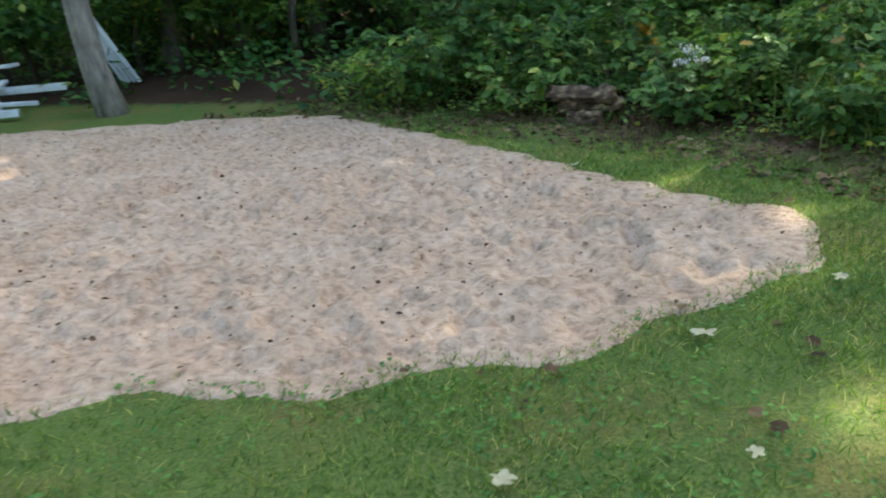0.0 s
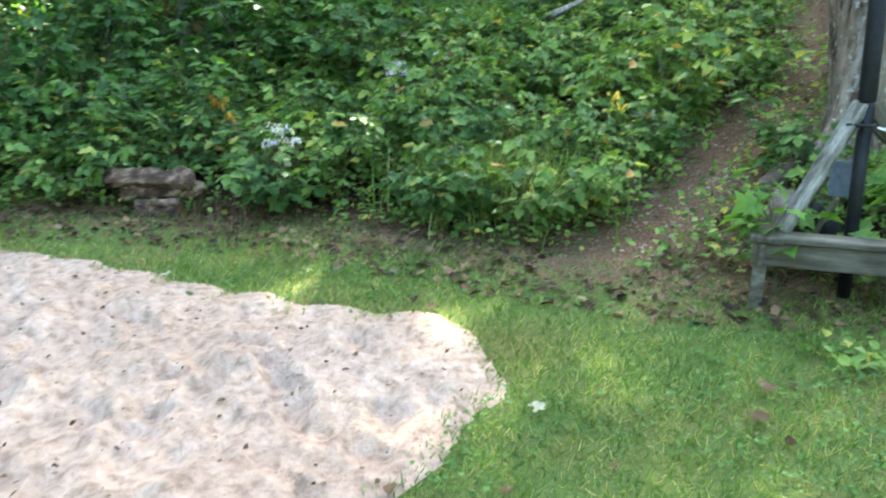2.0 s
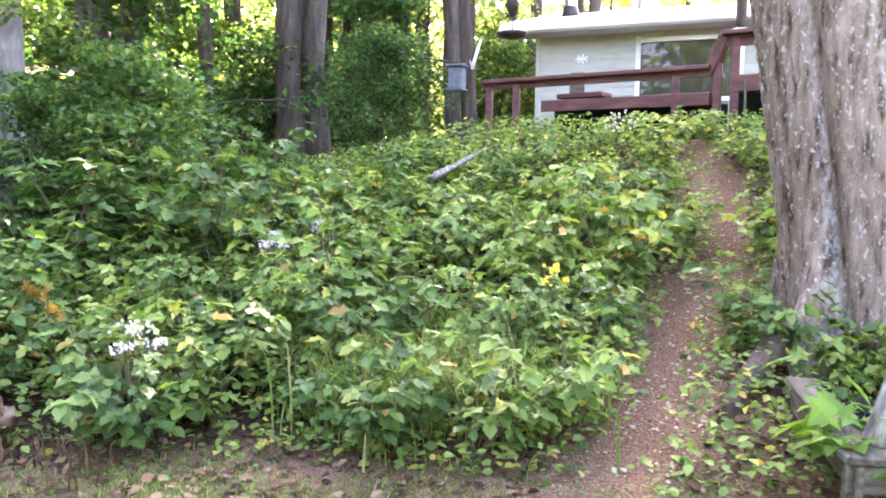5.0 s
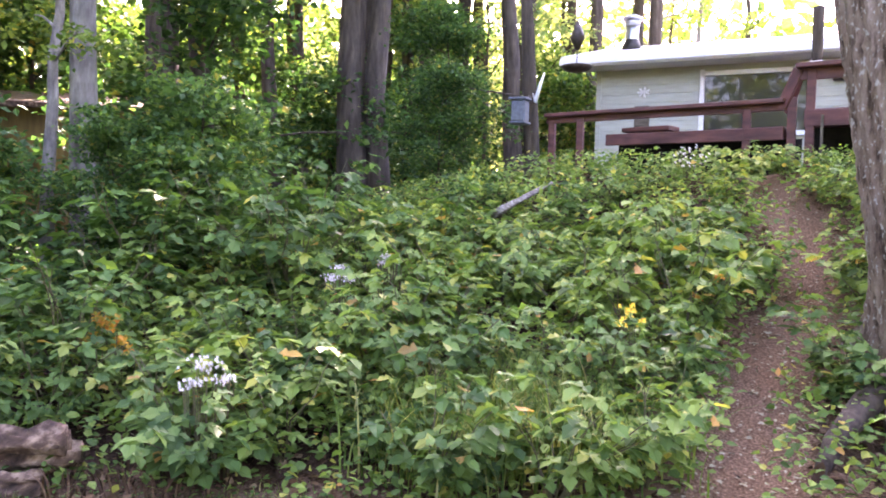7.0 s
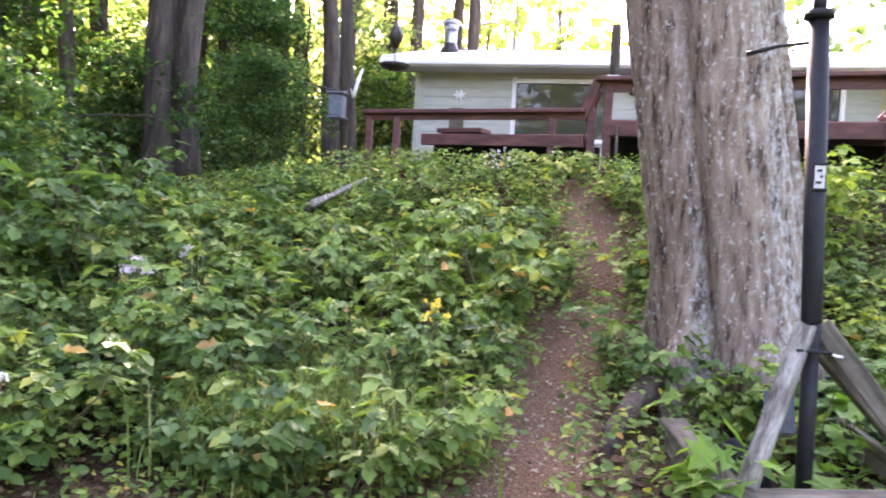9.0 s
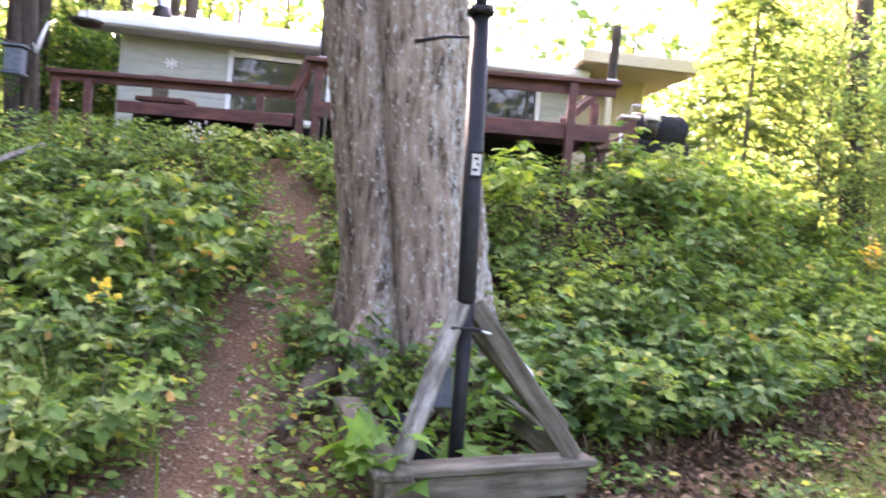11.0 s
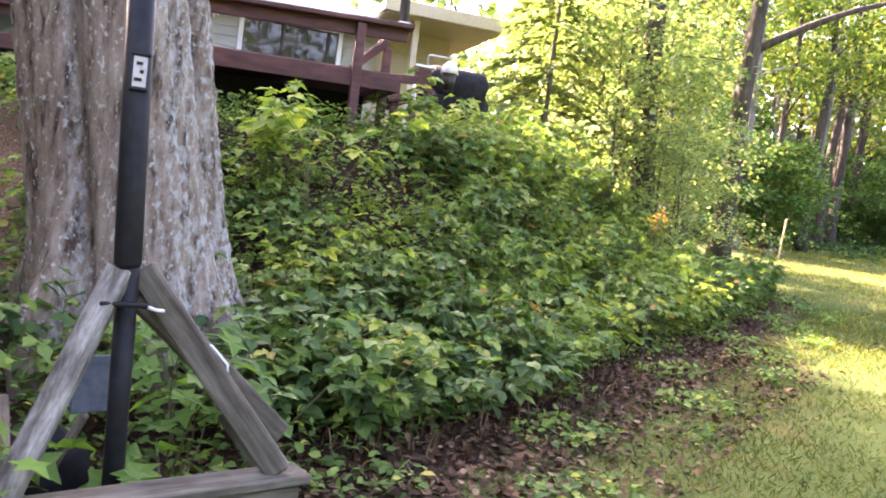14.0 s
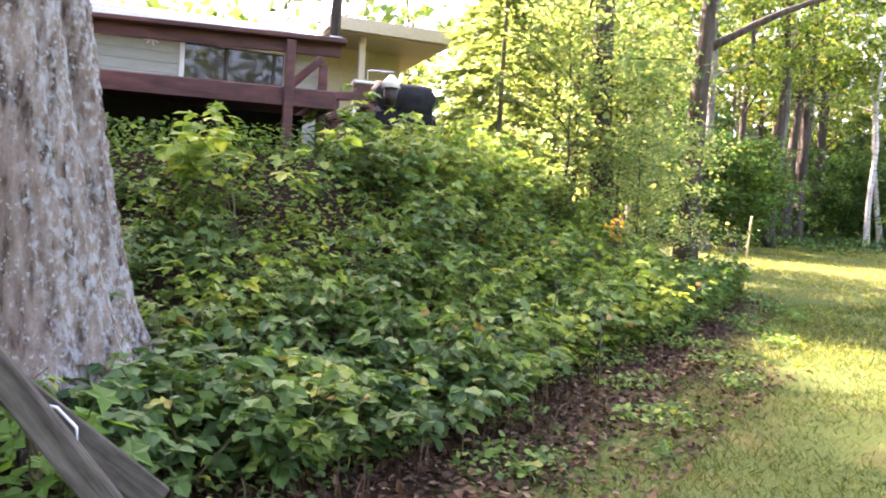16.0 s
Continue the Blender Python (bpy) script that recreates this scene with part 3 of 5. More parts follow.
def build_house():
    h = thing("house", "low sage-green house with lap siding, white trim and pale roof", "house")
    holes = [(3.3, 5.38, 3.18, 4.47), (-1.1, 0.88, 2.82, 4.58)]
    y0, y1, z0, z1 = -1.75, 7.5, 2.0, 4.68
    ys = sorted({y0, y1, *[v for o in holes for v in o[:2]]})
    wall = bmesh.new()
    for a, b in zip(ys, ys[1:]):
        cut = [o for o in holes if o[0] <= a and b <= o[1]]
        for lo, hi in ([(z0, cut[0][2]), (cut[0][3], z1)] if cut else [(z0, z1)]):
            box_bm((0.16, b - a, hi - lo), pose(WX + 0.09, (a + b) / 2, (lo + hi) / 2), 0, wall)
    box_bm((5.6, 0.16, z1 - z0), pose(WX + 2.9, y1 - 0.08, (z0 + z1) / 2), 0, wall)
    box_bm((0.16, y1 - y0, z1 - z0), pose(WX + 5.7, (y0 + y1) / 2, (z0 + z1) / 2), 0, wall)
    box_bm((5.6, 0.16, z1 - z0), pose(WX + 2.9, y0 + 0.08, (z0 + z1) / 2), 0, wall)
    part("wall", wall, M_SIDING, h)
    n = int((z1 - z0) / 0.19)
    for k in range(n):
        zc = z0 + 0.19 * k + 0.095
        for a, b in zip(ys, ys[1:]):
            if any(o[0] <= a and b <= o[1] and o[2] < zc + 0.08 and zc - 0.08 < o[3] for o in holes):
                continue
            part("siding_board", box_bm((0.022, b - a - 0.002, 0.195), pose(WX - 0.004, (a + b) / 2, zc, 0, 4.5, 0), 0.003), M_SIDING, h)
    part("corner_trim", box_bm((0.06, 0.1, z1 - z0), pose(WX - 0.01, y1 - 0.02, (z0 + z1) / 2)), M_SIDING, h)
    # roof: a low gable, its near slope seen edge on
    for s, x0, x1 in ((1, 17.35, 21.0), (-1, 24.65, 21.0)):
        d = abs(x1 - x0)
        part("roof_slope", box_bm((math.hypot(d, 0.88), 10.1, 0.12), pose((x0 + x1) / 2, 3.1, 5.225, 0, -s * math.degrees(math.atan2(0.88, d)), 0), 0.02), M_ROOF, h, "sun-bleached pale roofing")
    part("gutter", box_bm((0.1, 10.1, 0.16), pose(17.3, 3.1, 4.71), 0.03), M_WHITE, h, "white eave gutter")
    part("soffit", box_bm((0.66, 10.0, 0.04), pose(17.66, 3.1, 4.63)), M_WHITE, h)
    gable = bmesh.new()
    vs = [gable.verts.new(p) for p in ((WX, y1 - 0.01, 4.66), (WX + 5.7, y1 - 0.01, 4.66), (21, y1 - 0.01, 5.55))]
    gable.faces.new(vs)
    bmesh.ops.solidify(gable, geom=gable.faces[:], thickness=0.1)
    part("gable", gable, M_SIDING, h)
    # windows
    for (a, b, lo, hi), name, mull in ((holes[0], "picture_window", ()), (holes[1], "patio_door", (0.42, 0.87))):
        w = thing(name, "", "")
        w.parent = h
        for q, (sy, sz) in (((a + 0.035, (lo + hi) / 2), (0.09, hi - lo + 0.1)), ((b - 0.035, (lo + hi) / 2), (0.09, hi - lo + 0.1)),
                            (((a + b) / 2, lo + 0.03), (b - a, 0.09)), (((a + b) / 2, hi - 0.03), (b - a, 0.09))):
            part("frame", box_bm((0.09, sy, sz), pose(WX - 0.025, q[0], q[1])), M_WHITE, w, "white frame")
        for f in mull:
            part("mullion", box_bm((0.06, 0.06, hi - lo - 0.1), pose(WX + 0.0, b - f * (b - a), (lo + hi) / 2)), M_DARKMETAL, w)
        part("pane", box_bm((0.012, b - a - 0.06, hi - lo - 0.06), pose(WX + 0.02, (a + b) / 2, (lo + hi) / 2), 0), M_GLASS, w, "dark reflecting glass")
    # white wall ornaments
    for y, z in ((6.52, 4.12), (1.38, 4.47)):
        o = bmesh.new()
        for k in range(7):
            a = k * 0.9
            box_bm((0.03, 0.12, 0.04), pose(WX - 0.05, y + 0.075 * math.cos(a), z + 0.045 * math.sin(a), math.degrees(a), 0, 0), 0.02, o)
        orn = thing("wall_ornament", "small white metal flower ornament fixed to the siding", "wall decoration", group="ornaments on the siding")
        part("petals", o, M_WHITE, orn)
    br = thing("wall_bracket", "dark curved wire bracket on the siding", "bracket")
    part_mesh("hoop", tube_mesh("hoop", [(WX - 0.06, 2.75 - 0.22 * math.cos(v), 4.28 + 0.16 * math.sin(v)) for v in np.linspace(0, 3.14, 10)], [0.012] * 10, M_DARKMETAL, 6), br)
    part("basket", box_bm((0.14, 0.44, 0.09), pose(WX - 0.08, 2.75, 4.22), 0.03), M_DARKMETAL, br)
    # stove pipe
    c = thing("chimney_pipe", "round galvanised stove pipe with a cap on the roof", "chimney")
    part_mesh("pipe", tube_mesh("pipe", [(19.4, 7.15, 5.1), (19.4, 7.15, 5.95)], [0.15, 0.15], M_STEEL, 20), c)
    part_mesh("flashing", tube_mesh("flashing", [(19.4, 7.15, 5.2), (19.4, 7.15, 5.54)], [0.27, 0.16], M_DARKMETAL, 20), c, "dark flashing cone")
    part_mesh("cap", tube_mesh("cap", [(19.4, 7.15, 5.99), (19.4, 7.15, 6.03), (19.4, 7.15, 6.13)], [0.24, 0.24, 0.05], M_STEEL, 20), c)
    part_mesh("collar", tube_mesh("collar", [(19.4, 7.15, 5.86), (19.4, 7.15, 6.0)], [0.18, 0.18], M_STEEL, 20), c)
    # porch wing
    p = thing("porch_wing", "tan porch wing with a flat roof and one pale column", "house")
    part("roof_slab", box_bm((6.5, 2.45, 0.2), pose(19.9, -2.82, 4.98), 0.03), M_TAN, p)
    part("fascia", box_bm((0.05, 2.5, 0.24), pose(16.63, -2.82, 4.97)), M_TAN, p)
    part("soffit", box_bm((6.3, 2.35, 0.03), pose(19.9, -2.82, 4.86)), M_TAN, p)
    part("wall", box_bm((0.16, 1.75, 2.95), pose(18.3, -2.55, 3.47)), M_TAN, p)
    part("side_wall", box_bm((4.6, 0.16, 2.95), pose(20.6, -3.38, 3.47)), M_TAN, p)
    part("column", box_bm((0.12, 0.12, 2.2), pose(17.05, -2.32, 3.86)), M_TAN, p, "pale sunlit column")
    part("door_panel", box_bm((0.05, 0.8, 1.9), pose(18.2, -2.3, 3.4)), M_TAN, p)


def build_deck():
    d = thing("deck", "reddish-brown stained wooden deck on posts with low rails", "deck")
    # upper deck, its front edge a little askew
    def front(y):
        return 11.25 + 0.15 * (y - 3.2)
    n = 34
    for k in range(n):
        x = 11.26 + 6.7 * (k + 0.5) / n
        part("deck_board", beam_bm((x, 3.15, 2.785), (x - 0.5 * max(0, 1 - k / n), -0.42, 2.785), 6.7 / n - 0.008, 0.035, 0.004), M_STAIN, d)
    part("fascia", beam_bm((front(3.16), 3.16, 2.69), (front(-0.44), -0.44, 2.69), 0.05, 0.19), M_STAIN, d)
    part("side_fascia", box_bm((7.2, 0.05, 0.18), pose(14.35, -0.46, 2.7)), M_STAIN, d)
    part("top_rail", beam_bm((front(3.26) - 0.03, 3.26, 3.29), (front(-0.54) - 0.03, -0.54, 3.31), 0.19, 0.05), M_STAIN, d)
    part("rail_face", beam_bm((front(3.22) + 0.02, 3.22, 3.2), (front(-0.5) + 0.02, -0.5, 3.22), 0.045, 0.13), M_STAIN, d)
    for x, y, zt in ((front(3.1) + 0.03, 3.1, 3.26), (front(0.03) - 0.06, 0.03, 3.27), (11.55, -0.49, 3.2), (front(3.2) + 0.1, 3.3, 2.95)):
        part("post", box_bm((0.1, 0.1, zt - gz(x, y) + 0.25), pose(x, y, (zt + gz(x, y) - 0.25) / 2)), M_STAIN, d)
    part("downpipe", beam_bm((front(3.0) - 0.07, 2.97, 2.72), (front(3.0) - 0.1, 2.97, 1.95), 0.03, 0.03), M_WOOD, d, "grey batten beside the corner post")
    # lower deck
    a, b = Vector((11.3, 3.38, 0)), Vector((11.85, 6.5, 0))
    for k in range(22):
        o = Vector((0.14 * k + 0.08, 0, 0))
        part("deck_board", beam_bm(a + o + Vector((0, 0, 2.6)), b + o + Vector((0, -0.9, 2.6)), 0.13, 0.035, 0.004), M_STAIN, d)
    part("fascia", beam_bm(a + Vector((0, 0, 2.53)), b + Vector((-0.15, -0.9, 2.53)), 0.05, 0.15), M_STAIN, d)
    part("top_rail", beam_bm(a + Vector((-0.02, 0, 2.91)), b + Vector((-0.02, 0, 2.9)), 0.15, 0.05), M_STAIN, d)
    part("rail_face", beam_bm(a + Vector((0.02, 0, 2.845)), b + Vector((0.02, 0, 2.835)), 0.045, 0.09), M_STAIN, d)
    for x, y in ((11.4, 3.8), (11.76, 5.98), (11.87, 6.42)):
        zt = 2.84
        part("post", box_bm((0.09, 0.09, zt - gz(x, y) + 0.25), pose(x, y, (zt + gz(x, y) - 0.25) / 2)), M_STAIN, d)
    part("bench_seat", beam_bm((11.75, 4.72, 2.67), (11.95, 5.38, 2.67), 0.3, 0.06), M_STAIN, d)
    part("bench_box", beam_bm((11.8, 4.8, 2.57), (11.98, 5.32, 2.57), 0.2, 0.14), M_STAIN, d)
    # slanting side of the corner, from the upper rail down to the lower one
    part("brace", beam_bm((11.32, 3.42, 2.82), (11.26, 3.24, 3.27), 0.05, 0.12), M_STAIN, d)
    part("brace", beam_bm((11.62, 3.36, 2.8), (11.45, 3.22, 3.26), 0.05, 0.1), M_STAIN, d)
    # stair with its slanting rails at the side of the upper deck
    for p, q in (((11.5, -0.1, 2.92), (11.5, -0.47, 3.28)), ((12.1, -0.19, 2.98), (12.1, -0.58, 3.4))):
        part("slanting_rail", beam_bm(p, q, 0.07, 0.09), M_STAIN, d)
    part("landing_rail", beam_bm((11.6, -0.5, 2.87), (11.6, -1.14, 2.92), 0.14, 0.09), M_STAIN, d)
    for p, q in (((11.5, -0.55, 2.6), (11.5, -1.0, 2.83)), ((11.75, -0.6, 2.53), (11.75, -1.1, 2.79)), ((12.2, -0.6, 2.6), (12.2, -1.15, 2.9))):
        part("stringer", beam_bm(p, q, 0.05, 0.07), M_STAIN, d)
    for k in range(3):
        part("tread", box_bm((0.7, 0.16, 0.035), pose(11.85, -0.66 - 0.17 * k, 2.62 + 0.085 * k)), M_STAIN, d)
    for x, y in ((11.6, -0.66), (11.6, -1.08), (12.4, -1.12)):
        part("post", box_bm((0.09, 0.09, 2.84 - gz(x, y) + 0.2), pose(x, y, (2.84 + gz(x, y) - 0.2) / 2)), M_STAIN, d)
    # black sheets added for the darkness under the deck, where only shade lies
    s = thing("deck_skirt", "added black sheets standing in for the shade below the deck", "sheeting")
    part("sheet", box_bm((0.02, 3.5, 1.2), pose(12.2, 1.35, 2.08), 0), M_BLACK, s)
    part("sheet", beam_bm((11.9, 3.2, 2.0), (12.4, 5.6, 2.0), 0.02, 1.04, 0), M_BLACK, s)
    # log posts on the rail's ends
    for x, y, z, hh, r in ((11.22, 3.06, 3.31, 0.64, 0.055), (10.68, -0.42, 3.33, 0.66, 0.055)):
        o = thing("log_post", "upright dark bark-covered log piece standing on the deck rail", "wooden post", group="log posts on the rail")
        zz = np.linspace(0, hh, 9)
        part_mesh("log", tube_mesh("log", [(x + 0.012 * math.sin(9 * v), y, z + v) for v in zz], [r * (0.75 if v < 0.06 else 1.0 + 0.2 * v) for v in zz], M_TRUNK, 12, 0.1, 3), o)
        part("foot", box_bm((0.12, 0.14, 0.03), pose(x, y, z + 0.01)), M_WHITE, o, "pale foot plate")


def build_feeders():
    t = thing("feeder_pole", "crooked dark trunk with bird feeders hung on it beside the deck", "post")
    x, y = 11.95, 6.72
    zz = np.linspace(gz(x, y) - 0.2, 5.4, 12)
    part_mesh("trunk", tube_mesh("trunk", [(x + 0.12 * math.sin(v * 1.1), y + 0.22 * (v - 2.8) ** 2 * 0.05 + 0.02 * v, v) for v in zz], np.linspace(0.12, 0.07, 12), M_TRUNK, 10, 0.08, 4), t)
    a = thing("pale_antler_branch", "forked bleached branch fixed to the dark trunk", "branch")
    for s, (q, w) in enumerate((((0.05, -0.1, 0.42), 0.03), ((0.02, 0.14, 0.3), 0.022))):
        part_mesh("tine", tube_mesh("tine", [(x - 0.12, y - 0.05, 3.1), (x - 0.12 + q[0], y - 0.05 + q[1] * 0.5, 3.1 + q[2] * 0.6), (x - 0.1 + q[0], y - 0.05 + q[1], 3.1 + q[2])], [w, w * 0.8, w * 0.3], M_WHITE, 7), a)
    f = thing("tray_feeder", "round dark tray bird feeder hung by a wire", "bird feeder")
    fx, fy, fz = 11.6, 6.01, 3.5
    part_mesh("tray", tube_mesh("tray", [(fx, fy, fz - 0.06), (fx, fy, fz - 0.03), (fx, fy, fz + 0.02), (fx, fy, fz + 0.03)], [0.06, 0.17, 0.22, 0.2], M_DARKMETAL, 24), f)
    part_mesh("hanger", tube_mesh("hanger", [(fx, fy, fz), (fx, fy, fz + 1.5)], [0.006, 0.006], M_DARKMETAL, 5), f)
    part_mesh("roof_cone", tube_mesh("roof_cone", [(fx, fy, fz + 0.24), (fx, fy, fz + 0.4), (fx, fy, fz + 0.62)], [0.03, 0.11, 0.02], M_DARKMETAL, 8), f)
    g = thing("box_feeder", "grey box-shaped bird feeder hanging at the trunk", "bird feeder")
    bx, by, bz = 11.5, 6.77, 2.93
    part("box", box_bm((0.2, 0.2, 0.3), pose(bx, by, bz), 0.02), M_SLATE, g)
    part("lid", box_bm((0.26, 0.26, 0.03), pose(bx, by, bz + 0.17), 0.01), M_SLATE, g)
    part("floor", box_bm((0.24, 0.24, 0.03), pose(bx, by, bz - 0.16), 0.01), M_SLATE, g)
    part("arm", beam_bm((bx, by, bz + 0.18), (x, y, bz + 0.28), 0.02, 0.02), M_DARKMETAL, g)
    part("stick", beam_bm((bx, by + 0.8, bz + 0.36), (x, y, bz + 0.24), 0.02, 0.02), M_DARKMETAL, g)
    c = thing("deck_chair", "pale wooden chair back seen above the deck", "chair")
    part("backrest", box_bm((0.06, 0.22, 0.45), pose(13.2, 5.47, 2.95)), M_WOOD, c)
    part("seat", box_bm((0.4, 0.42, 0.05), pose(13.4, 5.47, 2.82)), M_WOOD, c)
    for lx, ly in itertools.product((13.24, 13.56), (5.3, 5.64)):
        part("leg", box_bm((0.05, 0.05, 0.2), pose(lx, ly, 2.71)), M_WOOD, c)


def build_grill():
    g = thing("covered_grill", "large grill under a black cover beside the deck stair", "grill")
    x, y, z = 13.4, -2.03, 2.35
    b = bmesh.new()
    box_bm((0.6, 0.98, 0.75), pose(x, y, z + 0.37), 0.12, b)
    part("cover", b, M_COVER, g)
    hood = tube_mesh("hood", [(x, y - 0.42, z + 0.76), (x, y - 0.38, z + 0.78), (x, y + 0.38, z + 0.78), (x, y + 0.42, z + 0.76)], [0.2, 0.31, 0.31, 0.2], M_COVER, 18)
    part_mesh("hood", hood, g)
    part("shelf", box_bm((0.5, 1.25, 0.05), pose(x - 0.1, y, z + 0.4)), M_DARKMETAL, g)
    for k in range(4):
        part("leg", box_bm((0.06, 0.06, z - 1.6), pose(x + (0.22 if k % 2 else -0.22), y + (0.5 if k // 2 else -0.5), (z + 1.7) / 2)), M_STAIN, g)
    p = thing("bell_lamp", "white-topped lamp on a bent rod beside the stair", "lamp")
    part_mesh("rod", tube_mesh("rod", [(12.0, -1.14, 2.6), (12.0, -1.14, 3.28), (12.0, -1.16, 3.31), (12.0, -1.48, 3.32)], [0.012] * 4, M_STEEL, 6), p)
    part_mesh("shade", tube_mesh("shade", [(12.0, -1.45, 3.28), (12.0, -1.45, 3.22), (12.0, -1.45, 3.12)], [0.03, 0.09, 0.12], M_WHITE, 18), p)
    part_mesh("lantern", tube_mesh("lantern", [(12.0, -1.45, 3.13), (12.0, -1.45, 2.9)], [0.1, 0.07], M_DARKMETAL, 12), p)
    s = thing("rail_feeder", "small bird feeder with a pale roof on the landing", "bird feeder")
    part("roof", box_bm((0.2, 0.26, 0.03), pose(11.6, -0.98, 3.06, 0, 8, 0)), M_WHITE, s)
    part("body", box_bm((0.14, 0.18, 0.12), pose(11.6, -0.98, 2.99)), M_STAIN, s)
    part_mesh("globe", tube_mesh("globe", [(11.5, -0.86, 2.84), (11.5, -0.86, 2.72), (11.5, -0.86, 2.64), (11.5, -0.86, 2.6)], [0.012, 0.038, 0.038, 0.012], M_WHITE, 10), s, "pale round feeder")


build_house()
build_deck()
build_feeders()
build_grill()


# ---------------------------------------------------------------- the great maple and the corner frame
def build_maple():
    cx, cy = 7.12, 2.0
    t = thing("old_maple_tree", "huge grey maple trunk of fused stems with mossy lichen-spotted bark", "tree")
    rng = np.random.default_rng(8)
    nz, nt = 90, 144
    zz = np.concatenate([np.linspace(0.15, 3.2, 64), np.linspace(3.4, 7.2, 26)])
    th = np.linspace(0, 2 * np.pi, nt, endpoint=False)
    Z, T = np.meshgrid(zz, th, indexing="ij")
    up = np.clip((Z - 0.6), 0, 9)
    R = 0.53 + 0.04 * np.exp(-up / 0.45) + 0.02 * np.sin(2 * T + 0.5)

    def groove(a, depth, width, lean=0.0):
        d = np.angle(np.exp(1j * (T - a - lean * (Z - 1.5))))
        return depth * np.exp(-(d / width) ** 2)
    R -= groove(radians(158), 0.12, 0.1, 0.015) + groove(radians(238), 0.08, 0.12, -0.02) + groove(radians(310), 0.1, 0.12) + groove(radians(40), 0.1, 0.12)
    R += groove(radians(195), 0.05, 0.4)
    flare = np.exp(-np.clip(Z - 0.55, 0, 9) / 0.28)
    for a, amp, w in ((142, 0.4, 0.2), (188, 0.16, 0.25), (235, 0.2, 0.22), (280, 0.16, 0.25), (345, 0.4, 0.3), (60, 0.4, 0.3)):
        R += groove(radians(a), amp, w) * flare
    bark = np.zeros_like(R)
    for k in range(46):
        w = rng.integers(16, 70)
        bark += rng.uniform(0.4, 1) / w ** 0.6 * np.sin(w * T + 0.9 * np.sin(Z * rng.uniform(0.8, 3) + rng.uniform(0, 6)) + rng.uniform(0, 6) + Z * rng.uniform(-1, 1))
    bark *= 0.02
    R += bark + 0.006 * rng.normal(size=R.shape)
    lean = 0.165 * (np.minimum(Z, 4.5) - 1.1)
    V = np.stack([cx + R * np.cos(T), cy + R * np.sin(T) + lean, Z], -1).reshape(-1, 3)
    i, j = np.meshgrid(np.arange(nz - 1), np.arange(nt), indexing="ij")
    a, b = i * nt + j, i * nt + (j + 1) % nt
    part_mesh("trunk", mesh_of("trunk", V, np.stack([a, b, b + nt, a + nt], -1).reshape(-1, 4), M_BARK, True), t)
    leaf = []
    for k in range(7):
        a = k * 0.9 + 0.3
        tip = np.array([math.cos(a) * rng.uniform(2.5, 4.6), math.sin(a) * rng.uniform(2.5, 4.6), rng.uniform(3.0, 6.0)])
        base = np.array([cx, cy + 0.56, 6.6])
        s = np.linspace(0, 1, 7)[:, None]
        pts = base + tip * s + np.array([0, 0, 0.8]) * np.sin(s * 3.1)
        part_mesh("limb", tube_mesh("limb", pts, np.linspace(0.24, 0.05, 7), M_BARK, 9, 0.05, k), t)
        c = np.repeat(pts[4:], 8, 0) + rng.normal(size=(24, 3)) * [0.9, 0.9, 0.6]
        leaf.append(np.repeat(c, 24, 0) + rng.normal(size=(24 * 24, 3)) * [0.4, 0.4, 0.2])
    P = np.vstack(leaf)
    dirs = unit(rng.normal(size=P.shape) * [1, 1, 0.4] - [0, 0, 0.3])
    ups = unit(rng.normal(size=P.shape) * 0.5 + [0, 0, 1])
    L = rng.uniform(0.1, 0.17, len(P))
    part_mesh("crown", mesh_of("crown", *leaves(P, dirs, ups, L, L * 1.1, LEAF4), L_CROWN), t)
    # surface roots
    for k, pts in enumerate(([(6.7, 2.35, 0.62), (6.35, 2.55, 0.48), (6.0, 2.72, 0.3), (5.75, 2.8, 0.12)], [(6.75, 1.75, 0.6), (6.45, 1.6, 0.4), (6.25, 1.5, 0.2)])):
        part_mesh("root", tube_mesh("root", pts, np.linspace(0.11, 0.035, len(pts)), M_ROOT, 10, 0.08, k + 2), t)


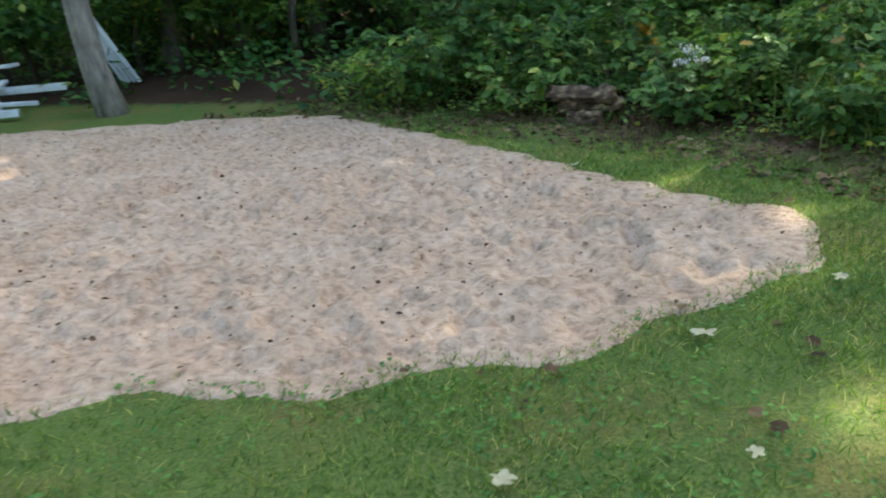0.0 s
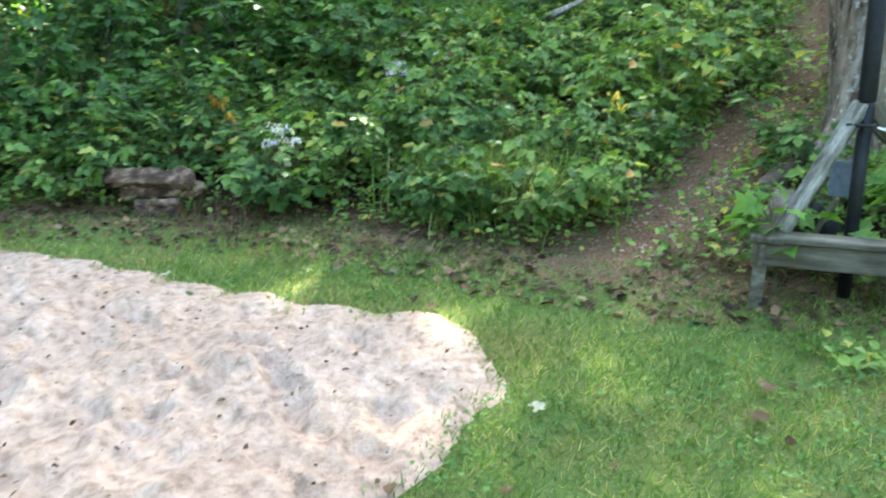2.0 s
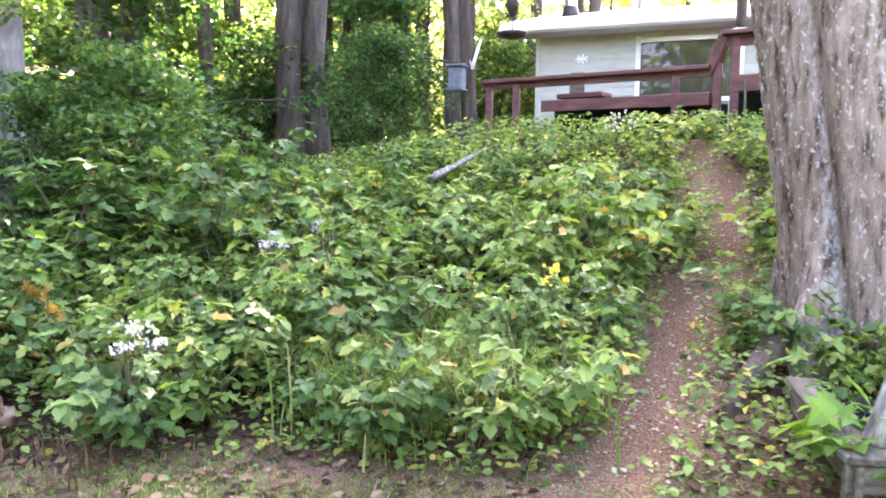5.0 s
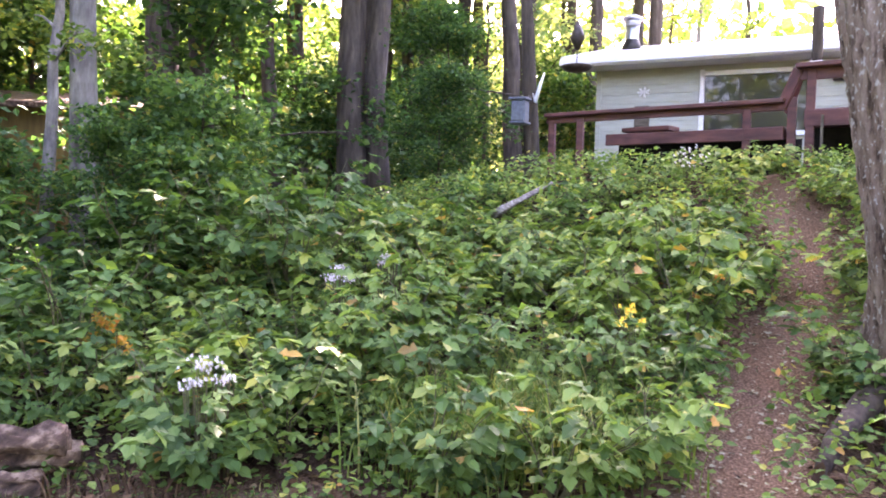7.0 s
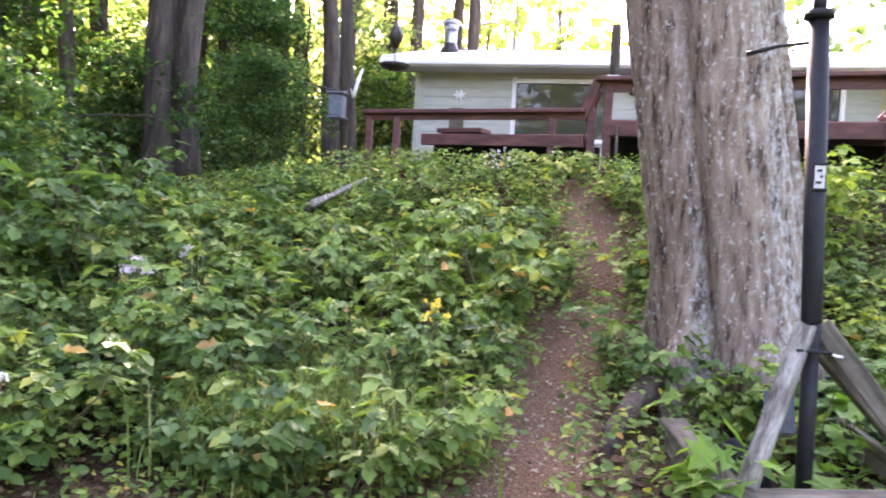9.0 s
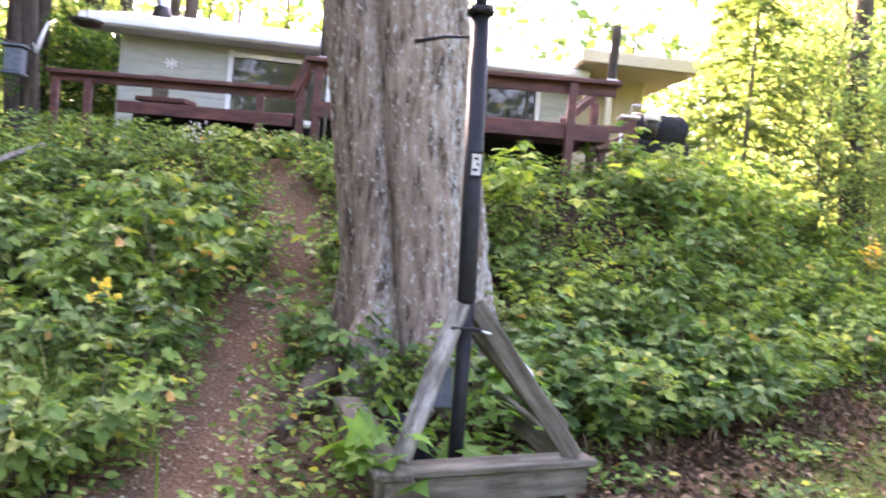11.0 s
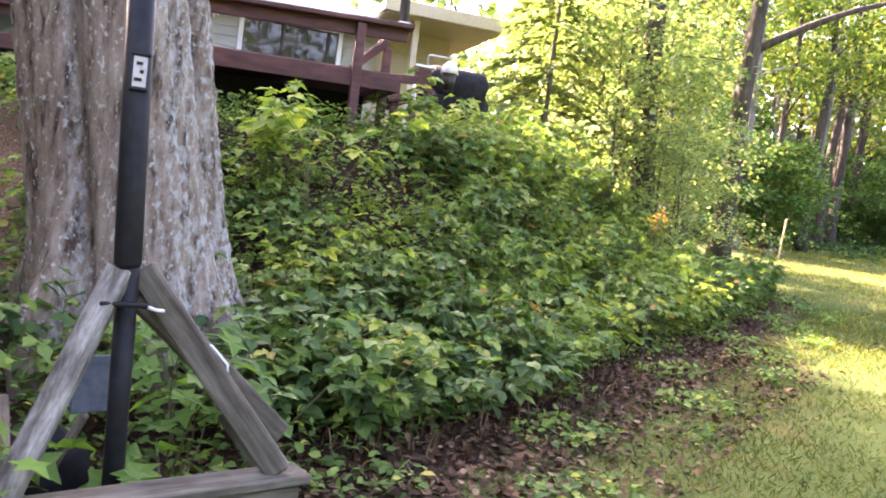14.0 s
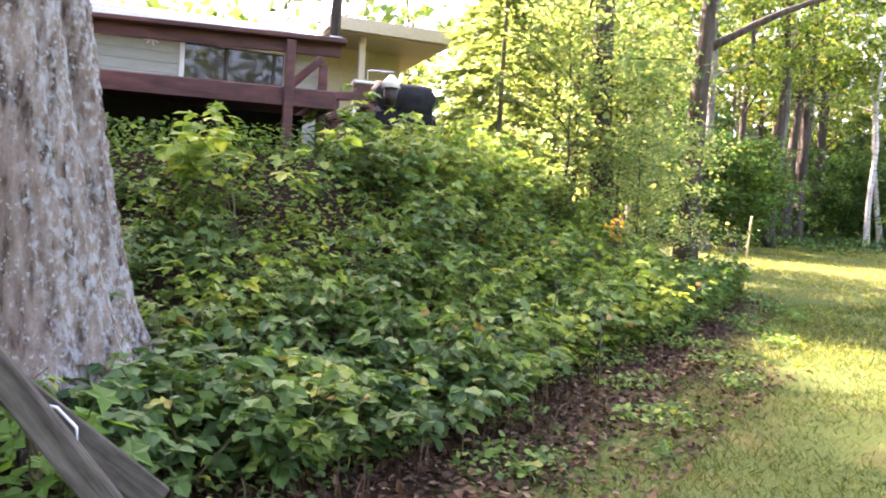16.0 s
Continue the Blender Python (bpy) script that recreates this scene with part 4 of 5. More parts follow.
def build_corner_frame():
    f = thing("planter_frame", "weathered grey wooden corner planter with two slanting braces", "planter")
    A, B, C = Vector((4.5, 2.26, 0.4)), Vector((4.88, 1.24, 0.4)), Vector((5.7, 2.48, 0.42))
    D = C + (B - A)
    for p, q in ((A, B), (A, C)):
        e = (q - p).normalized()
        side = Vector((-e.y, e.x, 0))
        inward = side if (side.dot((A + D) / 2 - p + (D - A) / 2) > 0) else -side
        part("rim_board", beam_bm(p + inward * 0.07 - e * 0.02, q + inward * 0.07 + e * 0.03, 0.15, 0.035), M_WOOD, f)
        part("side_board", beam_bm(p + inward * 0.04 + Vector((0, 0, -0.09)), q + inward * 0.04 + Vector((0, 0, -0.09)), 0.035, 0.13), M_WOOD, f)
    part("back_board", beam_bm(B + Vector((0.04, 0.05, -0.05)), D + Vector((-0.1, 0.05, 0.0)), 0.04, 0.14), M_WOOD, f)
    for p in (A + Vector((0.09, -0.02, 0)), B + Vector((0.03, 0.1, 0)), C + Vector((-0.05, -0.1, 0))):
        zb = gz(p.x, p.y) - 0.12
        part("leg", box_bm((0.065, 0.065, 0.3 - zb + 0.08), pose(p.x, p.y, (0.38 + zb) / 2, 0, 0, 20)), M_WOOD, f)
    part("brace", beam_bm((4.66, 2.17, 0.42), (4.95, 1.925, 1.1), 0.088, 0.045, 0.008, 20), M_PALEWOOD, f, "bleached slanting brace")
    part("brace", beam_bm((4.9, 1.33, 0.42), (4.985, 1.86, 1.1), 0.045, 0.092, 0.008, 0), M_WOOD, f, "grey slanting brace with green moss")
    part("back_brace", beam_bm((5.32, 1.28, 0.42), (5.0, 1.86, 1.02), 0.05, 0.11, 0.008, 0), M_WOOD, f)
    p = thing("black_pole", "tall black metal pole with a wider sleeve and a short arm", "pole")
    part_mesh("lower_tube", tube_mesh("lower_tube", [(5.0, 1.875, 0.02), (4.955, 1.9, 1.12)], [0.036, 0.036], M_BLACK, 20), p)
    part_mesh("sleeve", tube_mesh("sleeve", [(4.955, 1.9, 1.1), (4.957, 1.905, 1.12), (4.95, 1.965, 2.44)], [0.038, 0.045, 0.045], M_BLACK, 24), p)
    part_mesh("lip", tube_mesh("lip", [(4.95, 1.966, 2.44), (4.95, 1.967, 2.475)], [0.064, 0.064], M_BLACK, 24), p)
    part_mesh("finial", tube_mesh("finial", [(4.95, 1.967, 2.47), (4.95, 1.967, 2.53), (4.95, 1.967, 2.56)], [0.03, 0.03, 0.01], M_BLACK, 16), p)
    part_mesh("arm", tube_mesh("arm", [(4.95, 1.97, 2.34), (4.93, 2.12, 2.32), (4.92, 2.26, 2.28)], [0.008, 0.008, 0.012], M_BLACK, 8), p)
    part("clamp", box_bm((0.03, 0.15, 0.016), pose(4.885, 1.9, 0.99)), M_BLACK, p)
    lab = part("label", box_bm((0.004, 0.042, 0.098), pose(4.906, 1.925, 1.75, 0, 0, 0), 0.001), M_LABEL, p, "peeling white paper label")
    for k, (w, o) in enumerate(((0.024, 0.004), (0.012, -0.006), (0.02, 0.002))):
        part("print_bar", box_bm((0.003, w, 0.011), pose(4.9032, 1.925 + o, 1.725 + 0.026 * k), 0), M_BLACK, lab)
    for zt in (1.694, 1.806):
        part("tape_band", box_bm((0.03, 0.062, 0.012), pose(4.915, 1.925, zt)), M_BLACK, p)
    part_mesh("cord_loop", tube_mesh("cord_loop", [(4.91, 1.835, 0.985), (4.905, 1.8, 0.975), (4.93, 1.775, 0.97)], [0.006] * 3, M_WHITE, 8), f, "white cord tied round the brace")
    part_mesh("cord_tail", tube_mesh("cord_tail", [(5.02, 1.68, 0.86), (5.02, 1.6, 0.84), (5.0, 1.54, 0.78), (4.98, 1.53, 0.7)], [0.005] * 4, M_WHITE, 6), f, "loose white cord end")
    g = thing("slate_tool_head", "blue-grey metal blade leaning inside the planter", "tool")
    part("blade", box_bm((0.012, 0.16, 0.2), pose(5.12, 1.98, 0.66, 0, 10, 25), 0.004), M_SLATE, g)
    part("shaft", beam_bm((5.12, 2.0, 0.55), (5.2, 2.12, 0.28), 0.03, 0.03), M_WOOD, g)
    b = thing("black_bag", "crumpled black plastic bag inside the planter", "bag")
    bm = bmesh.new()
    bmesh.ops.create_icosphere(bm, subdivisions=4, radius=0.15, matrix=pose(5.3, 2.12, 0.3))
    for v in bm.verts:
        v.co += v.normal * 0.09 * noise.noise(v.co * 7)
    part("sack", bm, M_COVER, b)


build_maple()
build_corner_frame()


# ---------------------------------------------------------------- plants
def shrub_mesh(seed, height, spread, stems, nodes, leaf, material, droop=0.3, trifoliate=True, low=0.25, shape=LOBED):
    """Stems that arch out of one root, with leaves in threes along them."""
    rng = np.random.default_rng(seed)
    P, D, U, L, twigs = [], [], [], [], []
    for s in range(stems):
        a = rng.uniform(0, 2 * np.pi)
        reach, h = spread * rng.uniform(0.3, 1.0), height * rng.uniform(0.55, 1.0)
        u = np.linspace(0, 1, 6)
        st = np.stack([np.cos(a) * reach * u ** 1.3, np.sin(a) * reach * u ** 1.3, h * (u - droop * 0.35 * u ** 3)], -1)
        st[:, :2] += rng.normal(size=(6, 2)) * 0.02 * height
        twigs.append((st, 0.006 * (height / 0.7) ** 0.5))
        for k in range(nodes):
            v = low + (1 - low) * (k + rng.uniform(0, 1)) / nodes
            p = np.array([np.interp(v, u, st[:, q]) for q in range(3)])
            az = a + rng.normal() * 1.3
            pet = np.array([math.cos(az), math.sin(az), rng.uniform(0.0, 0.7)]) * leaf * rng.uniform(0.5, 1.7)
            q = p + pet
            for off in ((-1.0, 0.0, 1.0) if trifoliate else (0.0,)):
                d = np.array([math.cos(az + off), math.sin(az + off), rng.uniform(-0.55, 0.15)])
                P.append(q)
                D.append(d)
                U.append(np.array([rng.normal() * 0.35, rng.normal() * 0.35, 1.0]))
                L.append(leaf * rng.uniform(0.6, 1.25) * (1.1 if off == 0 else 0.9))
    P, D, U, L = map(np.array, (P, D, U, L))
    fol = mesh_of("foliage", *leaves(P, D, unit(U), L * 1.18, L * 1.12, shape), material)
    ch = []
    for st, r in twigs:
        V, F, _ = tube(st, np.linspace(r, r * 0.4, len(st)), 3, cap=False)
        ch.append((V, np.vstack([F[:, [0, 1, 2]], F[:, [0, 2, 3]]])))
    return fol, mesh_of("stems", *join(ch), M_STEM)


def plant_proto(name, label, category, meshes, group):
    e = thing(name, label, category, group=group)
    part_mesh("foliage", meshes[0], e)
    tagged(part_mesh("stem", meshes[1], e), kind="stuff")
    return e


def scatter(protos, spots, rng, lo=0.8, hi=1.25):
    """The first spots take the prototypes themselves, the rest their copies."""
    for k, (x, y) in enumerate(spots):
        s = rng.uniform(lo, hi) * float(np.interp(x, [7.9, 9.4, 10.2], [1.0, 0.6, 0.36]) if y > -0.5 and x < 12 else 1.0) * (0.75 if x > 8.8 and -0.4 < y < 2.4 else 1.0)
        m = pose(x, y, gz(x, y) - 0.03, rng.uniform(-6, 6), rng.uniform(-6, 6), rng.uniform(0, 360)) @ Matrix.Diagonal((s, s, s * rng.uniform(0.85, 1.15), 1))
        if k < len(protos):
            protos[k].matrix_world = m
        else:
            copy_thing(protos[int(rng.integers(len(protos)))], m @ Matrix.Identity(4)).scale = m.to_scale()


def clear(x, y):
    """Nothing grows on the path, in the maple, in the planter's frame or below the deck."""
    return (off_path(x, y) > 0.4 + 0.1 * math.sin(9 * x)) and not (4.9 < x < 5.9 and 3.7 < y < 4.9) and math.hypot(x - 3.65, y - 6.5) > 0.62 and math.hypot(x - 7.1, y - 2.05) > 0.62 and not (11.15 < x < 18 and -0.5 < y < 6.3) and not (4.4 < x < 6.2 and 1.2 < y < 2.4) and not (4.4 < x < 6.5 and 2.3 < y < 2.95)


def build_bank_plants():
    rng = np.random.default_rng(21)
    br = [plant_proto("bramble_bush", "leafy green bramble bush on the shaded bank", "bush",
                      shrub_mesh(100 + k, 0.62 + 0.08 * k, 0.52, 11, 10, 0.082, L_BRAMBLE), "bushes on the bank") for k in range(4)]
    pale = [plant_proto("raspberry_bush", "pale yellow-green raspberry bush on the bank", "bush",
                        shrub_mesh(200 + k, 0.75 + 0.08 * k, 0.52, 10, 10, 0.085, L_BRIGHT), "pale bushes on the bank") for k in range(3)]
    deep = [plant_proto("shrub", "dense dark green shrub at the wood's edge", "bush",
                        shrub_mesh(300 + k, 1.0 + 0.2 * k, 0.75, 15, 12, 0.105, L_DEEP, 0.2), "dark shrubs at the wood's edge") for k in range(3)]
    for x, y, h, sp, st, lf, mt, lo, nm, lb in ((8.95, 0.62, 1.45, 0.85, 10, 0.12, L_BRIGHT, 0.68, "elder_sapling", "young elder spreading its leaves before the deck"),
                                           (10.05, 3.72, 0.5, 0.35, 9, 0.09, L_SUNNY, 0.3, "yellow_bush", "small yellow-green bush below the deck post")):
        plant_proto(nm, lb, "plant", shrub_mesh(int(x * 100), h, sp, st, 9, lf, mt, 0.3, True, lo), "").matrix_world = pose(x, y, gz(x, y))
    for k, (x, y, h, sp, st, lf, lo, nm, lb) in enumerate(((4.86, 2.2, 0.74, 0.24, 7, 0.11, 0.5, "maple_seedling", "pale green maple seedling growing in the planter"),
                                                       (5.05, 1.68, 0.62, 0.2, 8, 0.105, 0.25, "maple_seedling", "pale green maple seedling growing in the planter"),
                                                       (5.6, 1.66, 0.95, 0.3, 6, 0.1, 0.5, "leaning_seedling", "leafy seedling beside the maple's root"))):
        plant_proto(nm, lb, "plant", shrub_mesh(700 + k, h, sp, st, 7, lf, L_SEEDLING, 0.3, False, lo, MAPLE), "").matrix_world = pose(x, y, gz(x, y))
    # bushes whose sunlit look is partly put into the leaf colour
    gold = [plant_proto("goldenrod_bush", "sunlit yellow-green goldenrod bush beside the deck stair", "bush",
                        shrub_mesh(850 + k, 0.75 + 0.1 * k, 0.5, 10, 10, 0.09, L_SUNNY, 0.3, True, 0.3), "sunlit bushes beside the deck") for k in range(2)]
    for k, (x, y) in enumerate(((10.3, -0.75), (10.7, -1.25), (11.1, -1.75), (11.6, -2.3), (12.1, -2.9), (10.2, -1.5), (12.6, -3.6), (13.2, -4.3))):
        m = pose(x, y, gz(x, y) - 0.03, 0, 0, 70 * k)
        if k < 2:
            gold[k].matrix_world = m
        else:
            copy_thing(gold[k % 2], m)
    broad = [plant_proto("broad_leaved_shrub", "drooping broad-leaved green shrub overhanging the bare soil", "bush",
                         shrub_mesh(800 + k, 0.62 + 0.1 * k, 0.5, 10, 9, 0.095, L_BROAD, 0.9, True, 0.2, LEAF7), "broad-leaved shrubs at the foot of the bank") for k in range(3)]
    scatter(broad, [(6.42, 0.62), (6.3, 1.08), (6.75, 0.15), (7.05, -0.35), (7.4, -0.75), (6.85, 0.75), (7.25, 0.2), (7.7, -0.2), (7.9, -1.2), (6.55, 1.25), (8.3, -1.6), (7.6, 0.7), (5.0, 5.1), (5.25, 5.75)], rng, 0.85, 1.15)
    spots = {"b": [], "p": [], "d": []}
    tries = 0
    while tries < 7000:
        tries += 1
        x, y = rng.uniform(2.5, 13.5), rng.uniform(-9, 9.5)
        d = float(beyond_foot(x, y))
        if d < 0.1 or not clear(x, y) or (x > 11 and y > -1.7):
            continue
        kind = "p" if (y < 0.8 and rng.random() < (0.12 if d < 0.9 else 0.55)) or (x > 8.5 and rng.random() < 0.45) else ("d" if (y > 6.2 and rng.random() < 0.65) or rng.random() < 0.03 else "b")
        gap = {"b": 0.38, "p": 0.4, "d": 0.62}[kind]
        if any((x - a) ** 2 + (y - b) ** 2 < gap ** 2 for q in spots.values() for a, b in q):
            continue
        if len(spots[kind]) < {"b": 270, "p": 170, "d": 60}[kind]:
            spots[kind].append((x, y))
    scatter(br, spots["b"], rng)
    scatter(pale, spots["p"], rng)
    scatter(deep, spots["d"], rng)


def build_ground_cover():
    """Low leaves and weeds between the bushes, dead leaves on the soil, and grass."""
    rng = np.random.default_rng(33)

    def strew(n, x0, x1, y0, y1, keep):
        x, y = rng.uniform(x0, x1, n), rng.uniform(y0, y1, n)
        k = keep(x, y)
        return x[k], y[k]

    def lie(x, y, lift):
        return np.stack([x, y, ground_z(x, y) + lift], -1)
    # low weeds
    x, y = strew(120000, 2, 13.5, -9, 11, lambda x, y: ((beyond_foot(x, y) > -0.05) | ((beyond_foot(x, y) > -1.7) & (np.sin(4.3 * x + 1.9 * y) * np.sin(3.1 * y - 2.3 * x) > 0.3) & (y < 2))) & (off_path(x, y) > 0.14 + 0.06 * np.sin(9 * x)) & (np.hypot(x - 7.1, y - 2.05) > 0.55) & ~((x > 11.2) & (y > -0.2)))
    P = lie(x, y, rng.uniform(0.02, 0.32, len(x)) * np.clip(0.5 + beyond_foot(x, y), 0.35, 1))
    D = unit(rng.normal(size=P.shape) * [1, 1, 0.35])
    L = rng.uniform(0.035, 0.08, len(x))
    me = mesh_of("undergrowth", *leaves(P, D, unit(rng.normal(size=P.shape) * 0.45 + [0, 0, 1]), L, L, LEAF7), L_BRAMBLE)
    tagged(new("undergrowth", me), "low green weeds covering the bank", "undergrowth", kind="stuff")
    # dead leaves
    x, y = strew(60000, 0.5, 14, -9, 10, lambda x, y: (beyond_foot(x, y) > -1.0) & (off_path(x, y) > 0.3) | (rng.random(len(x)) < 0.008))
    P = lie(x, y, rng.uniform(0.004, 0.03, len(x)))
    D = unit(rng.normal(size=P.shape) * [1, 1, 0.25])
    L = rng.uniform(0.03, 0.085, len(x))
    for n, lo, hi in ((5200, -1.15, 0.5), (1500, -1.9, -0.7)):
        ex, ey = strew(n * 6, 5.2, 10.5, -4.6, 1.6, lambda x, y: (beyond_foot(x, y) > lo) & (beyond_foot(x, y) < hi))
        ex, ey = ex[:n], ey[:n]
        x, y = np.concatenate([x, ex]), np.concatenate([y, ey])
        P = np.vstack([P, lie(ex, ey, rng.uniform(0.005, 0.05, len(ex)))])
        D = np.vstack([D, unit(rng.normal(size=(len(ex), 3)) * [1, 1, 0.5])])
        L = np.concatenate([L, rng.uniform(0.025, 0.075, len(ex))])
    k = ~in_sand(x, y)
    me = mesh_of("leaf_litter", *leaves(P[k], D[k], unit(rng.normal(size=P.shape) * 0.3 + [0, 0, 1])[k], L[k], L[k], LEAF7), L_LITTER)
    tagged(new("leaf_litter", me), "dry brown leaves strewn over soil and lawn", "leaf litter", kind="stuff")
    # pale leaves trodden into the path
    x, y = strew(9000, 4.7, 10.2, 2.3, 4.2, lambda x, y: off_path(x, y) < 0.3)
    x, y = x[:800], y[:800]
    P = lie(x, y, -0.05 * np.exp(-(off_path(x, y) / 0.22) ** 2) + rng.uniform(0.008, 0.03, len(x)))
    L = rng.uniform(0.02, 0.06, len(x)) * rng.uniform(0.5, 1, len(x))
    me = mesh_of("path_litter", *leaves(P, unit(rng.normal(size=P.shape) * [1, 1, 0.2]), unit(rng.normal(size=P.shape) * 0.25 + [0, 0, 1]), L, L, LEAF7), M_LEAFDRY)
    tagged(new("path_litter", me), "pale dry leaves trodden into the dirt path", "leaf litter", kind="stuff")
    # dark bits on the sand
    x, y = strew(4200, -6, 3.3, 2.5, 10.5, in_sand)
    P = np.stack([x, y, ground_z(x, y) + 0.018 + rng.uniform(-0.012, 0.015, len(x))], -1)
    L = rng.uniform(0.01, 0.05, len(x)) * rng.uniform(0.3, 1.0, len(x))
    me = mesh_of("sand_litter", *leaves(P, unit(rng.normal(size=P.shape) * [1, 1, 0.3]), unit(rng.normal(size=P.shape) * 0.4 + [0, 0, 1]), L, L, LEAF7), L_LITTER)
    tagged(new("sand_litter", me), "bits of dry leaf and bark strewn over the sand", "leaf litter", kind="stuff")
    # grass: dense near the walk, coarser far away; blade colours carry shade and sunlight
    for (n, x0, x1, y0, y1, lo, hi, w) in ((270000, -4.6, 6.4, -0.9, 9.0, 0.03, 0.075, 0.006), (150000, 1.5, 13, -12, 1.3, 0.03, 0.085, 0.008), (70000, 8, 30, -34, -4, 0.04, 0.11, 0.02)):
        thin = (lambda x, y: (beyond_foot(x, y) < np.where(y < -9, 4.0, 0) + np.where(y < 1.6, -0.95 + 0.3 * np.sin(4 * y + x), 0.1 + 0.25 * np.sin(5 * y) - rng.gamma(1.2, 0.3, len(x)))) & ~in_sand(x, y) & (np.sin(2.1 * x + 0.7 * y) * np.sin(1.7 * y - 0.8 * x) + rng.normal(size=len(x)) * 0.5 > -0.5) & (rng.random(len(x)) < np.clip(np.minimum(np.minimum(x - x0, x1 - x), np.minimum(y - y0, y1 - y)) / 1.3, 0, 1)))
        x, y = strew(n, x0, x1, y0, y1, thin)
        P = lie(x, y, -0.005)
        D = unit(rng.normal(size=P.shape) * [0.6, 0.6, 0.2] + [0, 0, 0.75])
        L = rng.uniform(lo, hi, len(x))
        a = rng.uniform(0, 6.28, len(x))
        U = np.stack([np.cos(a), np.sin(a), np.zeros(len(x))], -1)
        me = mesh_of("grass", *leaves(P, D, U, L, np.full(len(x), w), BLADE), L_GRASS if x0 < 0 else L_DRYSHADEGRASS if x0 < 5 else L_SUNLITGRASS)
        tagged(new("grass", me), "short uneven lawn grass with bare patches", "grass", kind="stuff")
    # clover and plantain leaves in the lawn
    x, y = strew(22000, -2.5, 6, 0.8, 8, lambda x, y: (beyond_foot(x, y) < 0.1) & ~in_sand(x, y) & (np.sin(3 * x + 1) * np.sin(2.6 * y) > -0.1))
    P = lie(x, y, rng.uniform(0.01, 0.05, len(x)))
    D = unit(rng.normal(size=P.shape) * [1, 1, 0.2])
    L = rng.uniform(0.014, 0.036, len(x))
    me = mesh_of("clover", *leaves(P, D, unit(rng.normal(size=P.shape) * 0.2 + [0, 0, 1]), L, L * 1.1, LEAF4), L_CLOVER)
    tagged(new("clover", me), "clover leaves among the lawn grass", "clover", kind="stuff")


def tall_grass(x, y, n, seed, mat=None, size=1.0, label="tuft of tall thin grass at the foot of the bank"):
    rng = np.random.default_rng(seed)
    ch = []
    for _ in range(n):
        a, h = rng.uniform(0, 6.28), size * rng.uniform(0.35, 0.72)
        b = np.array([x + rng.normal() * 0.2, y + rng.normal() * 0.2, 0])
        b[2] = gz(b[0], b[1]) - 0.02
        u = np.linspace(0, 1, 6)[:, None]
        out = np.array([math.cos(a), math.sin(a), 0])
        c = b + out * (rng.uniform(0.2, 0.75) * h * u ** 2.2) + np.array([0, 0, h]) * (u - rng.uniform(0.15, 0.5) * u ** 3)
        s = np.array([-out[1], out[0], 0]) * 0.006
        w = (1 - u ** 2) + 0.05
        V = np.stack([c - s * w, c + s * w], 1).reshape(-1, 3)
        F = np.array([t for k in range(5) for t in ((2 * k, 2 * k + 1, 2 * k + 3), (2 * k, 2 * k + 3, 2 * k + 2))])
        ch.append((V, F))
    e = thing("grass_tuft", label, "grass tuft", group="grass tufts")
    tagged(part_mesh("foliage", mesh_of("foliage", *join(ch), mat or L_GRASS), e), kind="stuff")


def flower_clump(name, label, x, y, z, r, n, size, mat, seed):
    rng = np.random.default_rng(seed)
    e = thing(name, label, "flowers", group="")
    heads = r * np.array([(0.65, -0.65, -0.25), (-0.6, 0.6, -0.4), (-0.15, 0.15, 0.85)]) + rng.normal(size=(3, 3)) * r * 0.15
    P = np.array([x, y, z]) + heads[rng.integers(3, size=n)] + rng.normal(size=(n, 3)) * [r * 0.5, r * 0.5, r * 0.3]
    Q = np.repeat(P, 6, 0)
    a = np.tile(np.arange(6) * 1.047, n)
    D = np.stack([np.cos(a) - 0.25, np.sin(a), np.sin(a * 1.0 + 0.6) * 0.9 + 0.2], -1)
    part_mesh("blossoms", mesh_of("blossoms", *leaves(Q, D, np.tile([[0.0, 0, 1]], (len(Q), 1)), np.full(len(Q), size), np.full(len(Q), size), LEAF4), mat), e)
    ch = []
    for p in P[::max(3, n // 24)]:
        V, F, _ = tube([(p[0] * 0.7 + x * 0.3, p[1] * 0.7 + y * 0.3, gz(x, y) - 0.05), tuple(p)], [0.004, 0.003], 3, cap=False)
        ch.append((V, np.vstack([F[:, [0, 1, 2]], F[:, [0, 2, 3]]])))
    tagged(part_mesh("stem", mesh_of("stems", *join(ch), M_STEM), e), kind="stuff")


build_bank_plants()
build_ground_cover()
for k, (x, y) in enumerate(((5.2, 4.75), (5.25, 4.4), (5.4, 4.1), (5.35, 3.85), (5.6, 4.55), (5.1, 4.95), (5.65, 4.2), (5.0, 4.55), (6.0, 5.1))):
    tall_grass(x, y, 150 if k < 8 else 40, k)
for k, (x, y) in enumerate(((6.5, 0.35), (6.9, -0.2), (7.15, -0.75), (6.75, 0.1), (7.7, -1.7), (8.2, -2.5), (6.3, 0.75), (7.4, -1.1), (4.05, 5.9), (4.0, 6.2))):
    tall_grass(x, y, 60, 40 + k, L_LITTER, 0.4, "tuft of dry brown grass on the bare soil")
